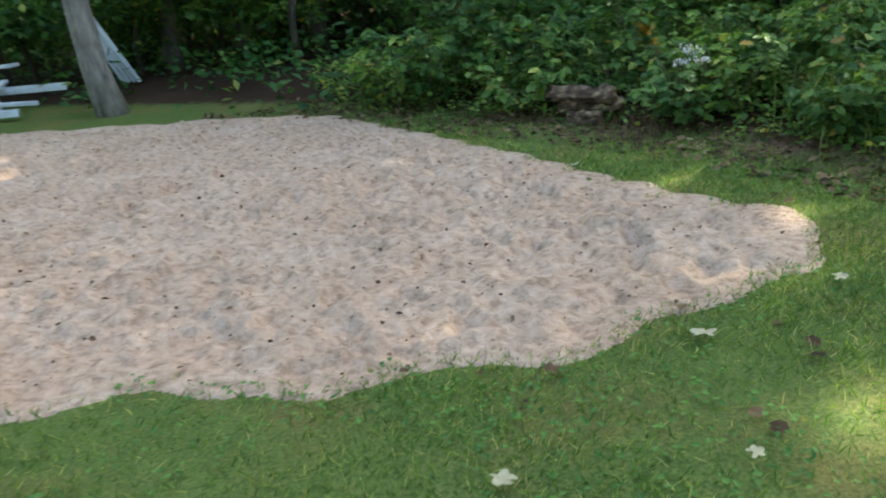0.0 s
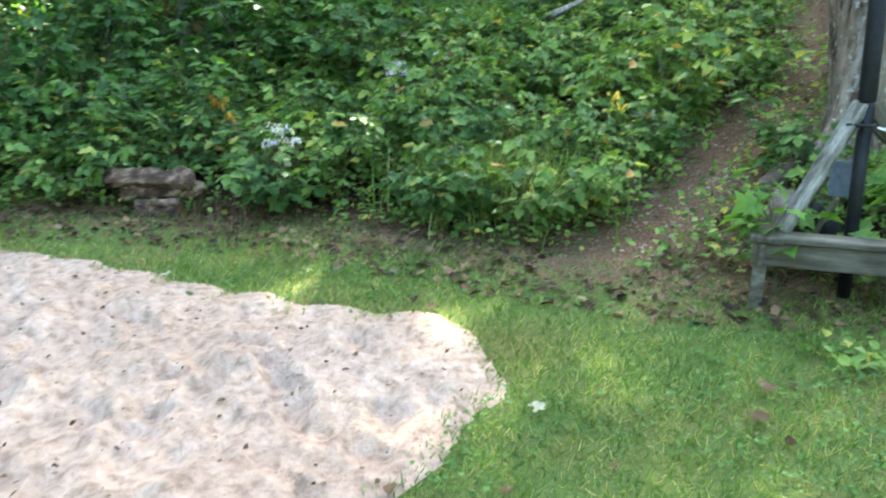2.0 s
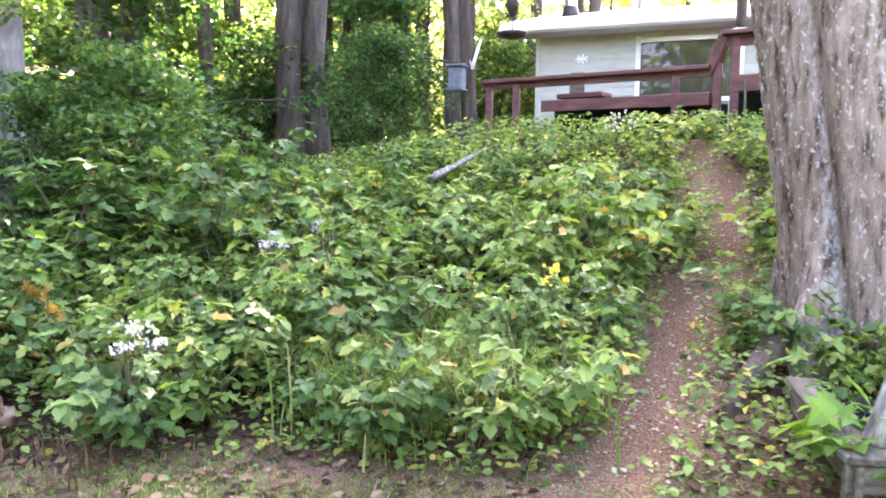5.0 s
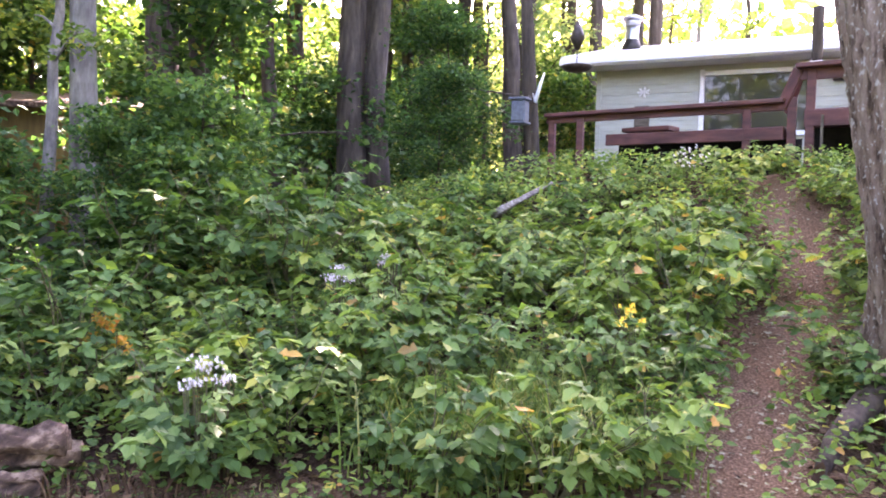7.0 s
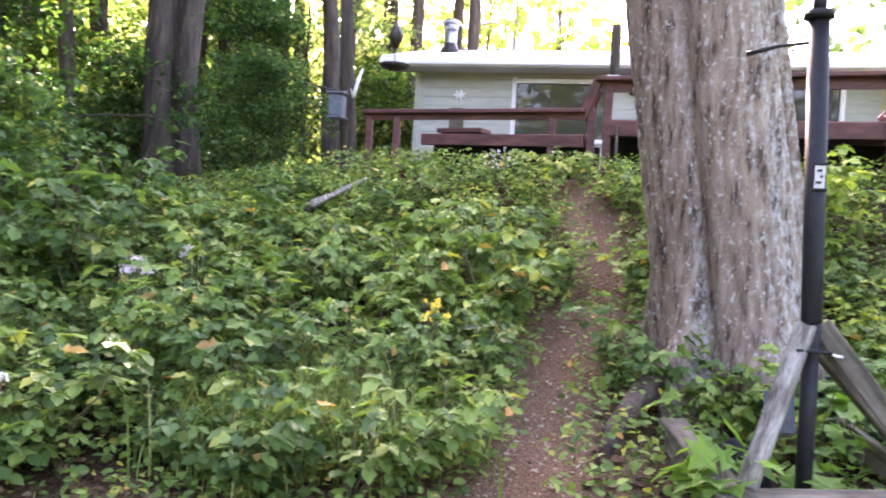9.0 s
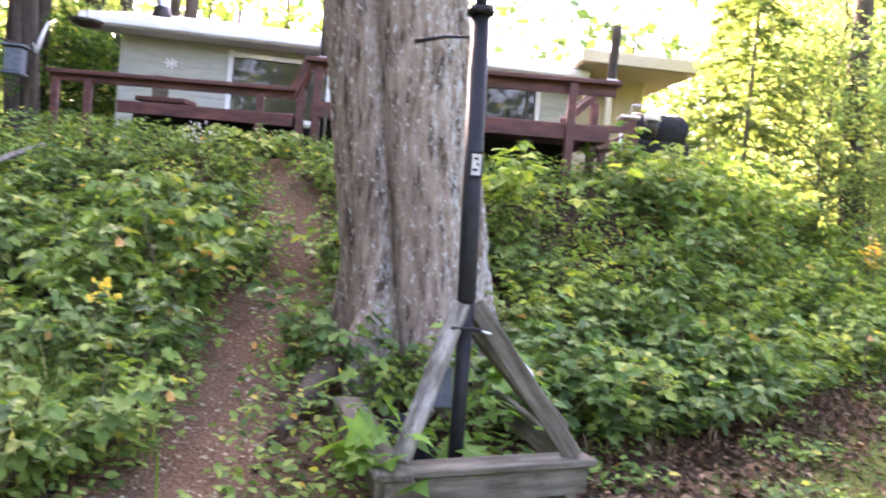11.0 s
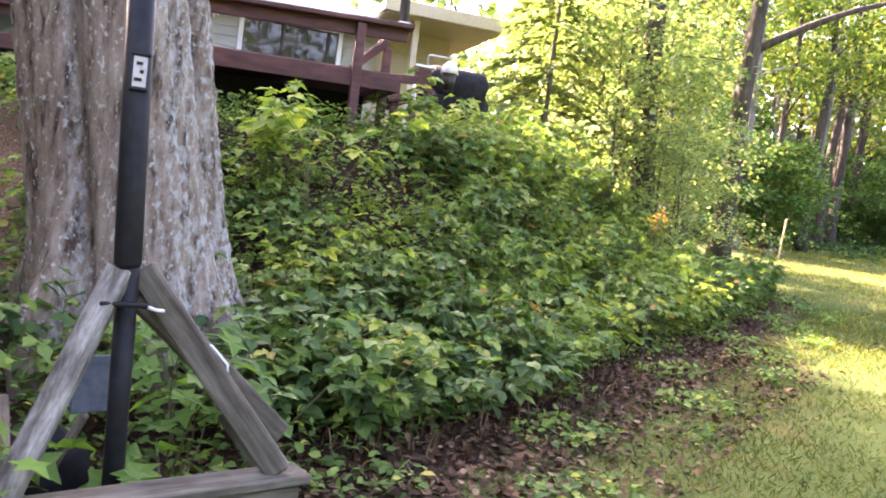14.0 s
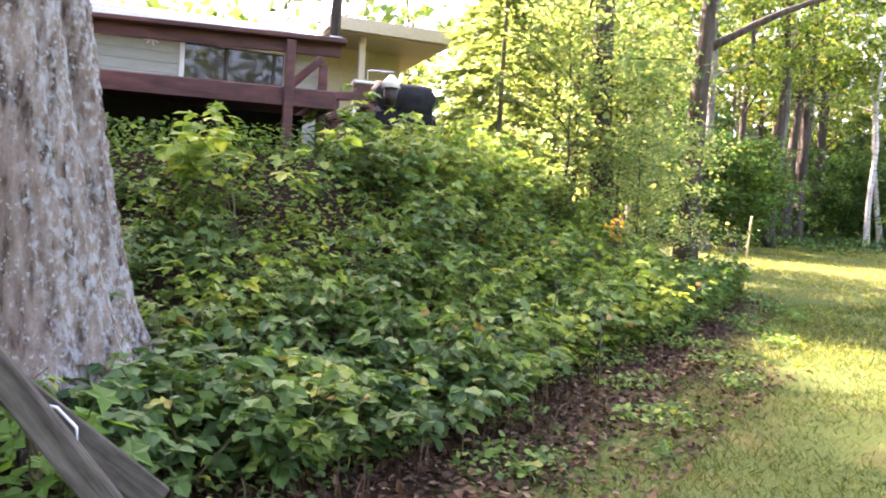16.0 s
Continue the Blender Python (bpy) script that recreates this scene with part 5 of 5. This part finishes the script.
for k, (x, y, l, r) in enumerate(((6.2, 0.3, 0.5, 40), (6.6, -0.6, 0.35, 110), (7.3, -1.6, 0.6, 75), (5.9, 0.75, 0.4, 10), (7.9, -2.9, 0.4, 130))):
    tw = thing("twig", "thin brown twig lying on the soil", "twig", pose(x, y, gz(x, y) + 0.012, 0, 0, r), "twigs on the soil")
    part_mesh("stem", tube_mesh("stem", [(0, 0, 0), (l * 0.5, 0.04, 0.012), (l, -0.03, 0.004)], [0.008, 0.006, 0.003], M_ROT, 6), tw)


def fallen_leaf(x, y, size, turn, mat, label):
    """A dry lobed leaf, curled at its edge."""
    n = 30
    pts = [(0, 0, 0.012)]
    for k in range(n):
        t = 2 * math.pi * k / n
        r = size * (0.62 + 0.38 * abs(math.cos(2.5 * t))) * (0.55 if abs(t - math.pi) < 0.3 else 1)
        pts.append((r * math.cos(t), r * math.sin(t), 0.012 + 0.3 * size * (0.4 + 0.6 * math.sin(3 * t)) * 0.6))
    me = mesh_of("fallen_leaf", pts, [(0, 1 + k, 1 + (k + 1) % n) for k in range(n)], mat, True)
    ob = new("fallen_leaf", me)
    ob.matrix_world = pose(x, y, gz(x, y) + 0.03, 6, -4, turn)
    tagged(ob, label, "leaf", "fallen leaves on the lawn")


for k, (x, y) in enumerate(((1.49, 1.62), (1.21, 2.4), (0.77, 1.87), (1.88, 2.37), (0.72, 2.66), (2.75, 2.54), (2.45, 1.83), (3.47, 1.87), (5.53, 3.39), (2.83, 5.09), (3.19, 1.82))):
    pale = k % 3 != 1
    fallen_leaf(x, y, 0.03 + 0.008 * (k % 4), 67 * k, M_LEAFDRY if pale else L_LITTER, "pale dry lobed leaf lying on the lawn" if pale else "brown curled leaf lying on the lawn")
flower_clump("white_aster_clump", "clump of small white asters on leafy stems", 4.33, 5.7, 0.6, 0.075, 120, 0.0125, M_FLOWER, 1)
flower_clump("white_aster_clump", "small loose clump of white asters", 6.2, 6.14, 1.0, 0.06, 160, 0.01, M_FLOWER, 2)
flower_clump("white_aster_clump", "small loose clump of white asters", 6.6, 5.97, 1.11, 0.045, 110, 0.01, M_FLOWER, 3)
flower_clump("white_aster_clump", "pale asters below the deck rail", 10.0, 4.2, 2.15, 0.12, 40, 0.022, M_FLOWER, 4)
flower_clump("yellow_daisies", "bright yellow daisies among the bushes", 6.35, 3.96, 0.84, 0.06, 24, 0.024, M_YELLOW, 5)
flower_clump("orange_leaf_sprig", "sprig of orange autumn leaves in the bushes", 4.6, 6.8, 0.7, 0.09, 22, 0.045, L_GOLD, 6)
flower_clump("orange_leaf_sprig", "sprig of orange autumn leaves in the bushes", 7.2, 3.55, 1.09, 0.04, 5, 0.04, L_GOLD, 7)
flower_clump("pale_aster_clump", "tall pale asters at the lawn's edge", 14.0, -8.8, 1.1, 0.22, 80, 0.035, M_FLOWER, 8)
flower_clump("orange_leaf_sprig", "sprig of orange autumn leaves in the bushes", 11.6, -4.6, 1.5, 0.14, 24, 0.05, L_GOLD, 9)


# ---------------------------------------------------------------- logs, stakes, lumber
def build_logs():
    g = thing("rotten_log", "split rotting log lying at the foot of the bushes", "log")
    for k, (a, b, r) in enumerate((((3.52, 6.85, 0.27), (3.92, 6.3, 0.27), 0.06), ((3.62, 6.62, 0.06), (3.82, 6.36, 0.08), 0.07), ((3.66, 6.85, 0.14), (4.05, 6.35, 0.18), 0.06))):
        u = np.linspace(0, 1, 8)[:, None]
        pts = np.array(a) * (1 - u) + np.array(b) * u
        part_mesh("log_piece", tube_mesh("log_piece", pts, r * (1 + 0.12 * np.sin(np.arange(8) * 2.1 + k)), M_ROT, 16, 0.3, k + 20), g)
    h = thing("fallen_log", "pale fallen branch lying across the bank", "log")
    u = np.linspace(0, 1, 8)[:, None]
    pts = np.array((8.5, 5.86, 1.5)) * (1 - u) + np.array((9.5, 5.6, 1.86)) * u
    part_mesh("log_piece", tube_mesh("log_piece", pts, np.linspace(0.042, 0.02, 8), M_PALEWOOD, 10, 0.25, 9), h)
    for x, y, z, lean in ((7.8, -2.1, 0.86, 2), (8.3, -1.9, 1.05, -4)):
        s = thing("garden_stake", "thin grey metal stake in the bank", "stake", group="stakes in the bank")
        part_mesh("rod", tube_mesh("rod", [(x, y, gz(x, y) - 0.1), (x, y + lean * 0.01, z)], [0.006, 0.006], M_WOOD, 6), s)
    st = thing("leaning_stick", "tan stick leaning at the far end of the lawn", "stick")
    part("shaft", beam_bm((21.2, -15.4, gz(21.2, -15.4)), (20.75, -15.1, gz(21.2, -15.4) + 1.25), 0.05, 0.04), M_TAN, st)
    # lumber in the woods
    f = thing("lumber_frame", "stack of weathered white lumber frames at the wood's edge", "lumber")
    for a, b, w, hh in (((-3.4, 12.0, 0.12), (-1.7, 11.9, 0.1), 0.14, 0.09), ((-3.2, 13.3, 0.3), (-1.15, 12.9, 0.28), 0.1, 0.1), ((-3.2, 12.6, 0.22), (-1.5, 12.35, 0.15), 0.05, 0.06),
                        ((-3.0, 13.9, 0.55), (-1.8, 13.3, 0.62), 0.22, 0.05), ((-2.2, 12.0, 0.2), (-2.0, 13.4, 0.4), 0.1, 0.05), ((-3, 12.0, 0.3), (-2.8, 13.6, 0.6), 0.1, 0.05)):
        part("board", beam_bm(a, b, w, hh), M_BOARD, f)
    part("upright", beam_bm((-2.1, 13.1, 0), (-2.2, 13.1, 1.6), 0.06, 0.06), M_BOARD, f)
    p = thing("leaning_boards", "bundle of pale boards leaning against a tree", "lumber")
    for k in range(4):
        part("board", beam_bm((-0.15 - 0.08 * k, 13.9 + 0.05 * k, 0.12), (-1.0 - 0.05 * k, 14.0 + 0.03 * k, 1.85), 0.05, 0.06), M_BOARD, p)
    s = thing("woodland_shed", "low ochre-brown shed with a reddish roof among the trees", "shed")
    part("wall", box_bm((3.2, 4.6, 2.6), pose(13.0, 18.0, 2.2, 0, 0, 38), 0.02), M_SHED, s)
    part("roof", box_bm((4.0, 5.6, 0.12), pose(13.0, 18.0, 3.75, 0, -10, 38), 0.02), M_ROT, s)


build_logs()


# ---------------------------------------------------------------- trees
def tree_proto(name, label, seed, height, radius, base, spread, n_clumps, per, leaf, lmat, bmat, lean=0.02, limbs=10):
    rng = np.random.default_rng(seed)
    t = thing(name, label, "tree")
    zz = np.linspace(-0.3, height, 14)
    bend = np.cumsum(rng.normal(size=(14, 2)) * 0.05, 0) + np.linspace(0, lean * height, 14)[:, None] * rng.choice([-1, 1], 2)
    bend -= bend[1]
    spine = np.column_stack([bend, zz])
    rad = radius * (1 - 0.85 * np.clip(zz / height, 0, 1)) + radius * 0.35 * np.exp(-np.clip(zz, 0, 99) / 0.3)
    part_mesh("trunk", tube_mesh("trunk", spine, rad, bmat, 12, 0.05, seed), t)
    tips = []
    for k in range(limbs):
        z = base + (height - base) * (k + rng.uniform(0, 1)) / limbs * 0.95
        p0 = np.array([np.interp(z, zz, spine[:, 0]), np.interp(z, zz, spine[:, 1]), z])
        a = k * 2.4 + rng.uniform(-0.5, 0.5)
        f = (z - base) / (height - base + 1e-6)
        reach = spread * (0.55 + 0.6 * math.sin(math.pi * min(1, 0.25 + 0.75 * f))) * rng.uniform(0.7, 1.1) * (1.0 - 0.5 * f)
        q = p0 + np.array([math.cos(a) * reach, math.sin(a) * reach, reach * rng.uniform(0.1, 0.55)])
        u = np.linspace(0, 1, 5)[:, None]
        pts = p0 * (1 - u) + q * u + np.array([0, 0, 0.25]) * np.sin(u * 3.1) * reach * 0.3
        V, F, _ = tube(pts, np.linspace(max(0.015, radius * 0.28 * (1 - f * 0.6)), 0.012, 5), 5, cap=False)
        part_mesh("limb", mesh_of("limb", V, F, bmat, True), t)
        tips.append(pts[1:])
    tips = np.vstack(tips)
    c = tips[rng.integers(len(tips), size=n_clumps)] + rng.normal(size=(n_clumps, 3)) * [spread * 0.2, spread * 0.2, spread * 0.12]
    P = np.repeat(c, per, 0) + rng.normal(size=(n_clumps * per, 3)) * np.array([0.33, 0.33, 0.13]) * max(0.7, spread / 2.6)
    P = P[P[:, 2] > base * 0.8]
    D = unit(rng.normal(size=P.shape) * [1, 1, 0.35] - [0, 0, 0.35])
    L = leaf * rng.uniform(0.6, 1.3, len(P))
    part_mesh("crown", mesh_of("crown", *leaves(P, D, unit(rng.normal(size=P.shape) * 0.5 + [0, 0, 1]), L, L * 1.05, LEAF4), lmat), t)
    return t


def conifer_proto(seed, height):
    rng = np.random.default_rng(seed)
    t = thing("spruce_tree", "slender pale spruce with drooping tiers of branches", "tree")
    part_mesh("trunk", tube_mesh("trunk", [(0, 0, -0.2), (0.03, 0, height * 0.5), (0, 0, height)], [0.055, 0.035, 0.008], M_GREYTRUNK, 9), t)
    P, D = [], []
    for k in range(70):
        z = 0.5 + (height - 0.6) * k / 70
        r = 1.5 * (1 - z / height) + 0.15
        a = k * 2.4
        for u in np.linspace(0.1, 1, 26):
            for s in (-1, 0.2, 1):
                P.append((math.cos(a) * r * u, math.sin(a) * r * u, z - 0.25 * r * u * u))
                D.append((math.cos(a + s * 0.8), math.sin(a + s * 0.8), rng.uniform(-0.5, 0.1)))
    P = np.array(P) + rng.normal(size=(len(P), 3)) * 0.04
    L = rng.uniform(0.14, 0.26, len(P))
    part_mesh("crown", mesh_of("crown", *leaves(P, unit(np.array(D)), unit(rng.normal(size=P.shape) * 0.3 + [0, 0, 1]), L, L * 0.55, LEAF4), L_NEEDLE), t)
    return t


def plant_tree(proto, x, y, s=1.0, turn=0.0, tilt=0.0, first=False):
    m = pose(x, y, gz(x, y), 0, tilt, turn)
    if first:
        proto.matrix_world = m
        proto.scale = (s, s, s)
        return proto
    c = copy_thing(proto, m)
    c.scale = (s, s, s)
    return c


def build_woods():
    rng = np.random.default_rng(77)
    tall = [tree_proto("woodland_tree", "tall straight woodland tree with a high leafy crown", 400 + k, 13 + k, 0.19 + 0.02 * k, 5.0 + 0.5 * k, 2.5, 90, 26, 0.19, L_CROWN, M_TRUNK) for k in range(3)]
    grey = [tree_proto("grey_trunk_tree", "grey-barked woodland tree with a high crown", 420 + k, 13, 0.2, 5.5, 2.4, 90, 26, 0.19, L_CROWN, M_GREYTRUNK) for k in range(2)]
    sunny = [tree_proto("young_maple", "young maple with bright yellow-green sunlit leaves", 440 + k, 6 + 1.5 * k, 0.05, 0.4, 2.2, 110, 34, 0.14, L_SUNNY, M_TRUNK, limbs=18) for k in range(2)]
    under = [tree_proto("understorey_sapling", "leafy dark green sapling in the understorey", 460 + k, 3.4 + k, 0.045, 0.5, 1.6, 150, 46, 0.135, L_DEEP, M_TRUNK, limbs=10) for k in range(3)]
    birch = [tree_proto("birch_tree", "pale-barked birch with a sparse crown", 480, 12, 0.13, 5.5, 2.2, 80, 30, 0.18, L_CROWN, M_BIRCH)]
    spr = conifer_proto(5, 6.5)
    oak = tree_proto("leaning_oak", "dark leaning oak with one long side limb", 505, 14, 0.27, 6.5, 2.8, 100, 26, 0.19, L_CROWN, M_TRUNK, 0.03)
    u = np.linspace(0, 1, 8)[:, None]
    part_mesh("long_limb", tube_mesh("long_limb", np.array((0, 0, 5.2)) + np.array((-1.5, -4.2, 1.9)) * u + np.array((0, 0, 0.3)) * np.sin(u * 3.1), np.linspace(0.11, 0.03, 8), M_TRUNK, 8, 0.05, 3), oak)
    plant_tree(oak, 18.3, -11.0, 1.0, 0, 0, True)
    # Added trees that block sun and sky; those at y below -7 are unseen.
    dense = tree_proto("light_blocking_tree", "added tree with a dense crown, placed to shade the yard", 520, 14, 0.24, 6.2, 3.2, 230, 32, 0.2, L_CROWN, M_TRUNK)
    plant_tree(dense, 24.6, 9.6, 1.15, 0, 0, True)
    for x, y, s in ((29, 9.2, 1.25), (25.4, 8.0, 1.15), (16, 15.6, 0.9), (4.5, -7.2, 0.9), (7.2, -11, 1.0), (0.5, -8.5, 1.0)):
        plant_tree(dense, x, y, s, 57 * x)
    for k, p in enumerate(tall):
        plant_tree(p, (30, 27, 33)[k], (12, 18, -30)[k], 1.0, 0, 0, True)
    plant_tree(grey[0], -0.57, 11.3, 0.85, 0, -6, True)
    plant_tree(grey[1], 8.2, 11.4, 1.0, 40, 0, True)
    plant_tree(sunny[0], 15.4, -6.0, 1.0, 0, 0, True)
    plant_tree(sunny[1], 19.2, -8.2, 1.0, 0, 0, True)
    plant_tree(under[0], 7.5, 9.1, 0.62, 0, 0, True)
    plant_tree(under[1], 4.2, 11.6, 0.6, 0, 0, True)
    plant_tree(under[2], 12.2, 8.3, 0.55, 0, 0, True)
    plant_tree(under[0], 8.6, 9.4, 0.42, 130)
    plant_tree(under[1], 6.7, 9.0, 0.42, 200)
    plant_tree(under[0], 5.6, 10.2, 0.55, 20)
    plant_tree(under[1], 11.4, 8.0, 0.42, 60)
    for x, y, sc in ((12.5, 22.5, 2.0), (16.0, 24.5, 2.2), (20.5, 23.5, 2.1), (9.5, 24.0, 2.2), (18.6, 20.6, 1.8), (24.5, 20.5, 2.0), (14.2, 20.4, 1.7), (28.0, 18.0, 2.0)):
        plant_tree(under[int(x) % 3], x, y, sc, 41 * x)
    plant_tree(birch[0], 27.0, -27.5, 1.0, 0, 4, True)
    plant_tree(birch[0], 26.4, -26.0, 0.95, 90, -3)
    for k, (x, y, sc) in enumerate(((17.4, -6.6, 1.1), (14.2, -5.3, 0.5), (14.4, -6.4, 0.55), (16.6, -7.6, 0.8), (17.0, -8.9, 0.7), (13.4, -6.2, 0.36), (21.5, -9.6, 1.3), (15.2, -7.4, 0.5), (24.0, -9.0, 1.4))):
        plant_tree(sunny[k % 2], x, y, sc, 77 * x)
    spr.matrix_world = pose(15.6, -4.6, gz(15.6, -4.6))
    copy_thing(spr, pose(19.5, -5.9, gz(19.5, -5.9), 0, 0, 70))
    # trees that the walk shows one by one, and some added sunward to shade lawn and sand
    for x, y, s, pr in ((6.5, 9.9, 0.42, grey[0]), (0.5, 16, 0.8, grey[1]), (2.3, 13.2, 0.35, tall[0]), (3.0, 14.6, 0.7, tall[1]), (-2.4, 15, 1.0, tall[2]), (15.2, 11.6, 1.25, tall[1]), (11.6, 13.5, 1.3, tall[2]), (12.0, 13.05, 1.3, tall[1]), (9.3, 16.3, 1.2, tall[0]), (14.6, 13.5, 1.0, tall[0]), (13.1, 10.55, 1.15, tall[2]), (13.35, 10.2, 1.05, tall[1]), (16.6, 14.3, 0.8, tall[1]), (19.4, 13.8, 0.8, tall[0]), (22.5, 14.1, 0.75, tall[2]),
                        (15.75, 11.75, 1.15, tall[2]), (10.5, 14.2, 1.1, tall[0]), (12.0, 14.0, 1.1, tall[2]), (17.5, 15, 1, tall[0]), (19.5, 13.0, 1, tall[1]), (22, 14, 1.1, grey[1]),
                        (24.5, -16.5, 0.9, grey[0]), (26, -19, 0.9, tall[0]), (26.5, -21.2, 0.8, grey[1]), (28, -24, 1, tall[1]), (20.2, 11.8, 1.25, tall[1]), (25.5, 10.5, 1.2, tall[0]), (4, 18, 1.0, tall[0]), (6.5, 16.8, 1.1, tall[1]), (9, 19, 1.1, tall[2]), (7.5, 21.5, 1.2, tall[1]), (11, 17.5, 1.1, tall[0]), (3.5, 21, 1.1, tall[2]), (24, 13, 1.25, tall[1]), (17.2, 9.1, 1.1, tall[0]), (21.5, 10.6, 1.2, tall[2]), (15.0, -6.45, 1.0, tall[2])):
        plant_tree(pr, x, y, s, rng.uniform(0, 360))
    spots = []

    def free(x, y, gap):
        if any((x - a) ** 2 + (y - b) ** 2 < gap ** 2 for a, b in spots):
            return False
        spots.append((x, y))
        return True
    # woods: behind the house and to the sun's side, along the lawn's end, behind the sand
    # Belt at x -32 to -13 is unseen, added to darken the window reflections.
    for n, x0, x1, y0, y1, gap, ps in ((28, -8, 40, 15, 46, 3.2, tall + grey), (8, 30, 48, 7, 16, 4.5, tall + grey), (56, 23, 50, -48, -12, 2.2, tall + grey + tall[:1]), (10, -14, -4, 10, 40, 3.5, tall + grey),
                                       (22, 5, 24, 11, 30, 1.9, under), (26, -9, 6, 14, 28, 1.8, under), (18, 19, 36, 10, 18, 1.5, under + sunny), (26, 24, 38, -40, -13, 1.6, under), (34, -32, -13, -30, 20, 2.8, tall + under),
                                       (12, 26, 40, -42, -14, 1.7, under), (16, -12, 2, 20, 34, 1.8, under), (26, 3, 26, 22, 42, 2.0, under), (8, -12, 24, 24, 44, 3.0, tall)):
        made = k = 0
        while made < n and k < 900:
            k += 1
            x, y = rng.uniform(x0, x1), rng.uniform(y0, y1)
            if (16 < x < 26 and -5 < y < 9) or math.hypot(x - 13, y - 18) < 3.4 or abs(1.26 * (x - 1.1) - (y - 2.7)) < 1.2:
                continue
            if ps is not sunny and y < -6 and 0.9 * (x - 2.3) + 0.75 * (y - 1.4) < 3.5 and x < 26:
                continue
            if free(x, y, gap):
                made += 1
                plant_tree(ps[int(rng.integers(len(ps)))], x, y, rng.uniform(0.8, 1.25), rng.uniform(0, 360), rng.uniform(-2, 2))
    # far woods: a deep belt of foliage and trunks closing the view
    n = 100000
    a = rng.uniform(0, 2 * np.pi, n)
    r = rng.uniform(50, 68, n)
    z = rng.gamma(2.2, 2.9, n)
    P = np.stack([8 + r * np.cos(a), r * np.sin(a), np.clip(z, 0, 24) + 0.3], -1)
    L = rng.uniform(0.7, 1.6, n)
    # the half beyond the lawn takes the shade-darkened leaf colour
    for keep, mat in ((P[:, 1] > -6, L_CROWN), (P[:, 1] <= -6, L_SHADEWOOD)):
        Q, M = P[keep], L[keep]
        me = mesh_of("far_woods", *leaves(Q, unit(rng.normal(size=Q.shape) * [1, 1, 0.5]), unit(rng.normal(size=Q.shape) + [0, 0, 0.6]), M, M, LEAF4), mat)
        tagged(new("far_woods", me), "distant leafy woods behind the house" if mat == L_CROWN else "distant woods beyond the lawn, their shade put in the leaf colour", "woods", kind="stuff")
    n = 12000
    x, y = rng.uniform(-8, 45, n), rng.uniform(-45, 40, n)
    k = ((y > 9.5) & (beyond_foot(x, y) > 0.4)) | ((y < -10) & (0.75 * x - 0.66 * y > 31))
    x, y = x[k], y[k]
    P = np.repeat(np.stack([x, y, ground_z(x, y) + 0.25], -1), 14, 0) + rng.normal(size=(len(x) * 14, 3)) * [0.35, 0.35, 0.2]
    L = rng.uniform(0.1, 0.2, len(P))
    me = mesh_of("forest_floor_plants", *leaves(P, unit(rng.normal(size=P.shape) * [1, 1, 0.4]), unit(rng.normal(size=P.shape) * 0.4 + [0, 0, 1]), L, L, LEAF4), L_DEEP)
    tagged(new("forest_floor_plants", me), "low plants on the forest floor", "undergrowth", kind="stuff")


build_woods()
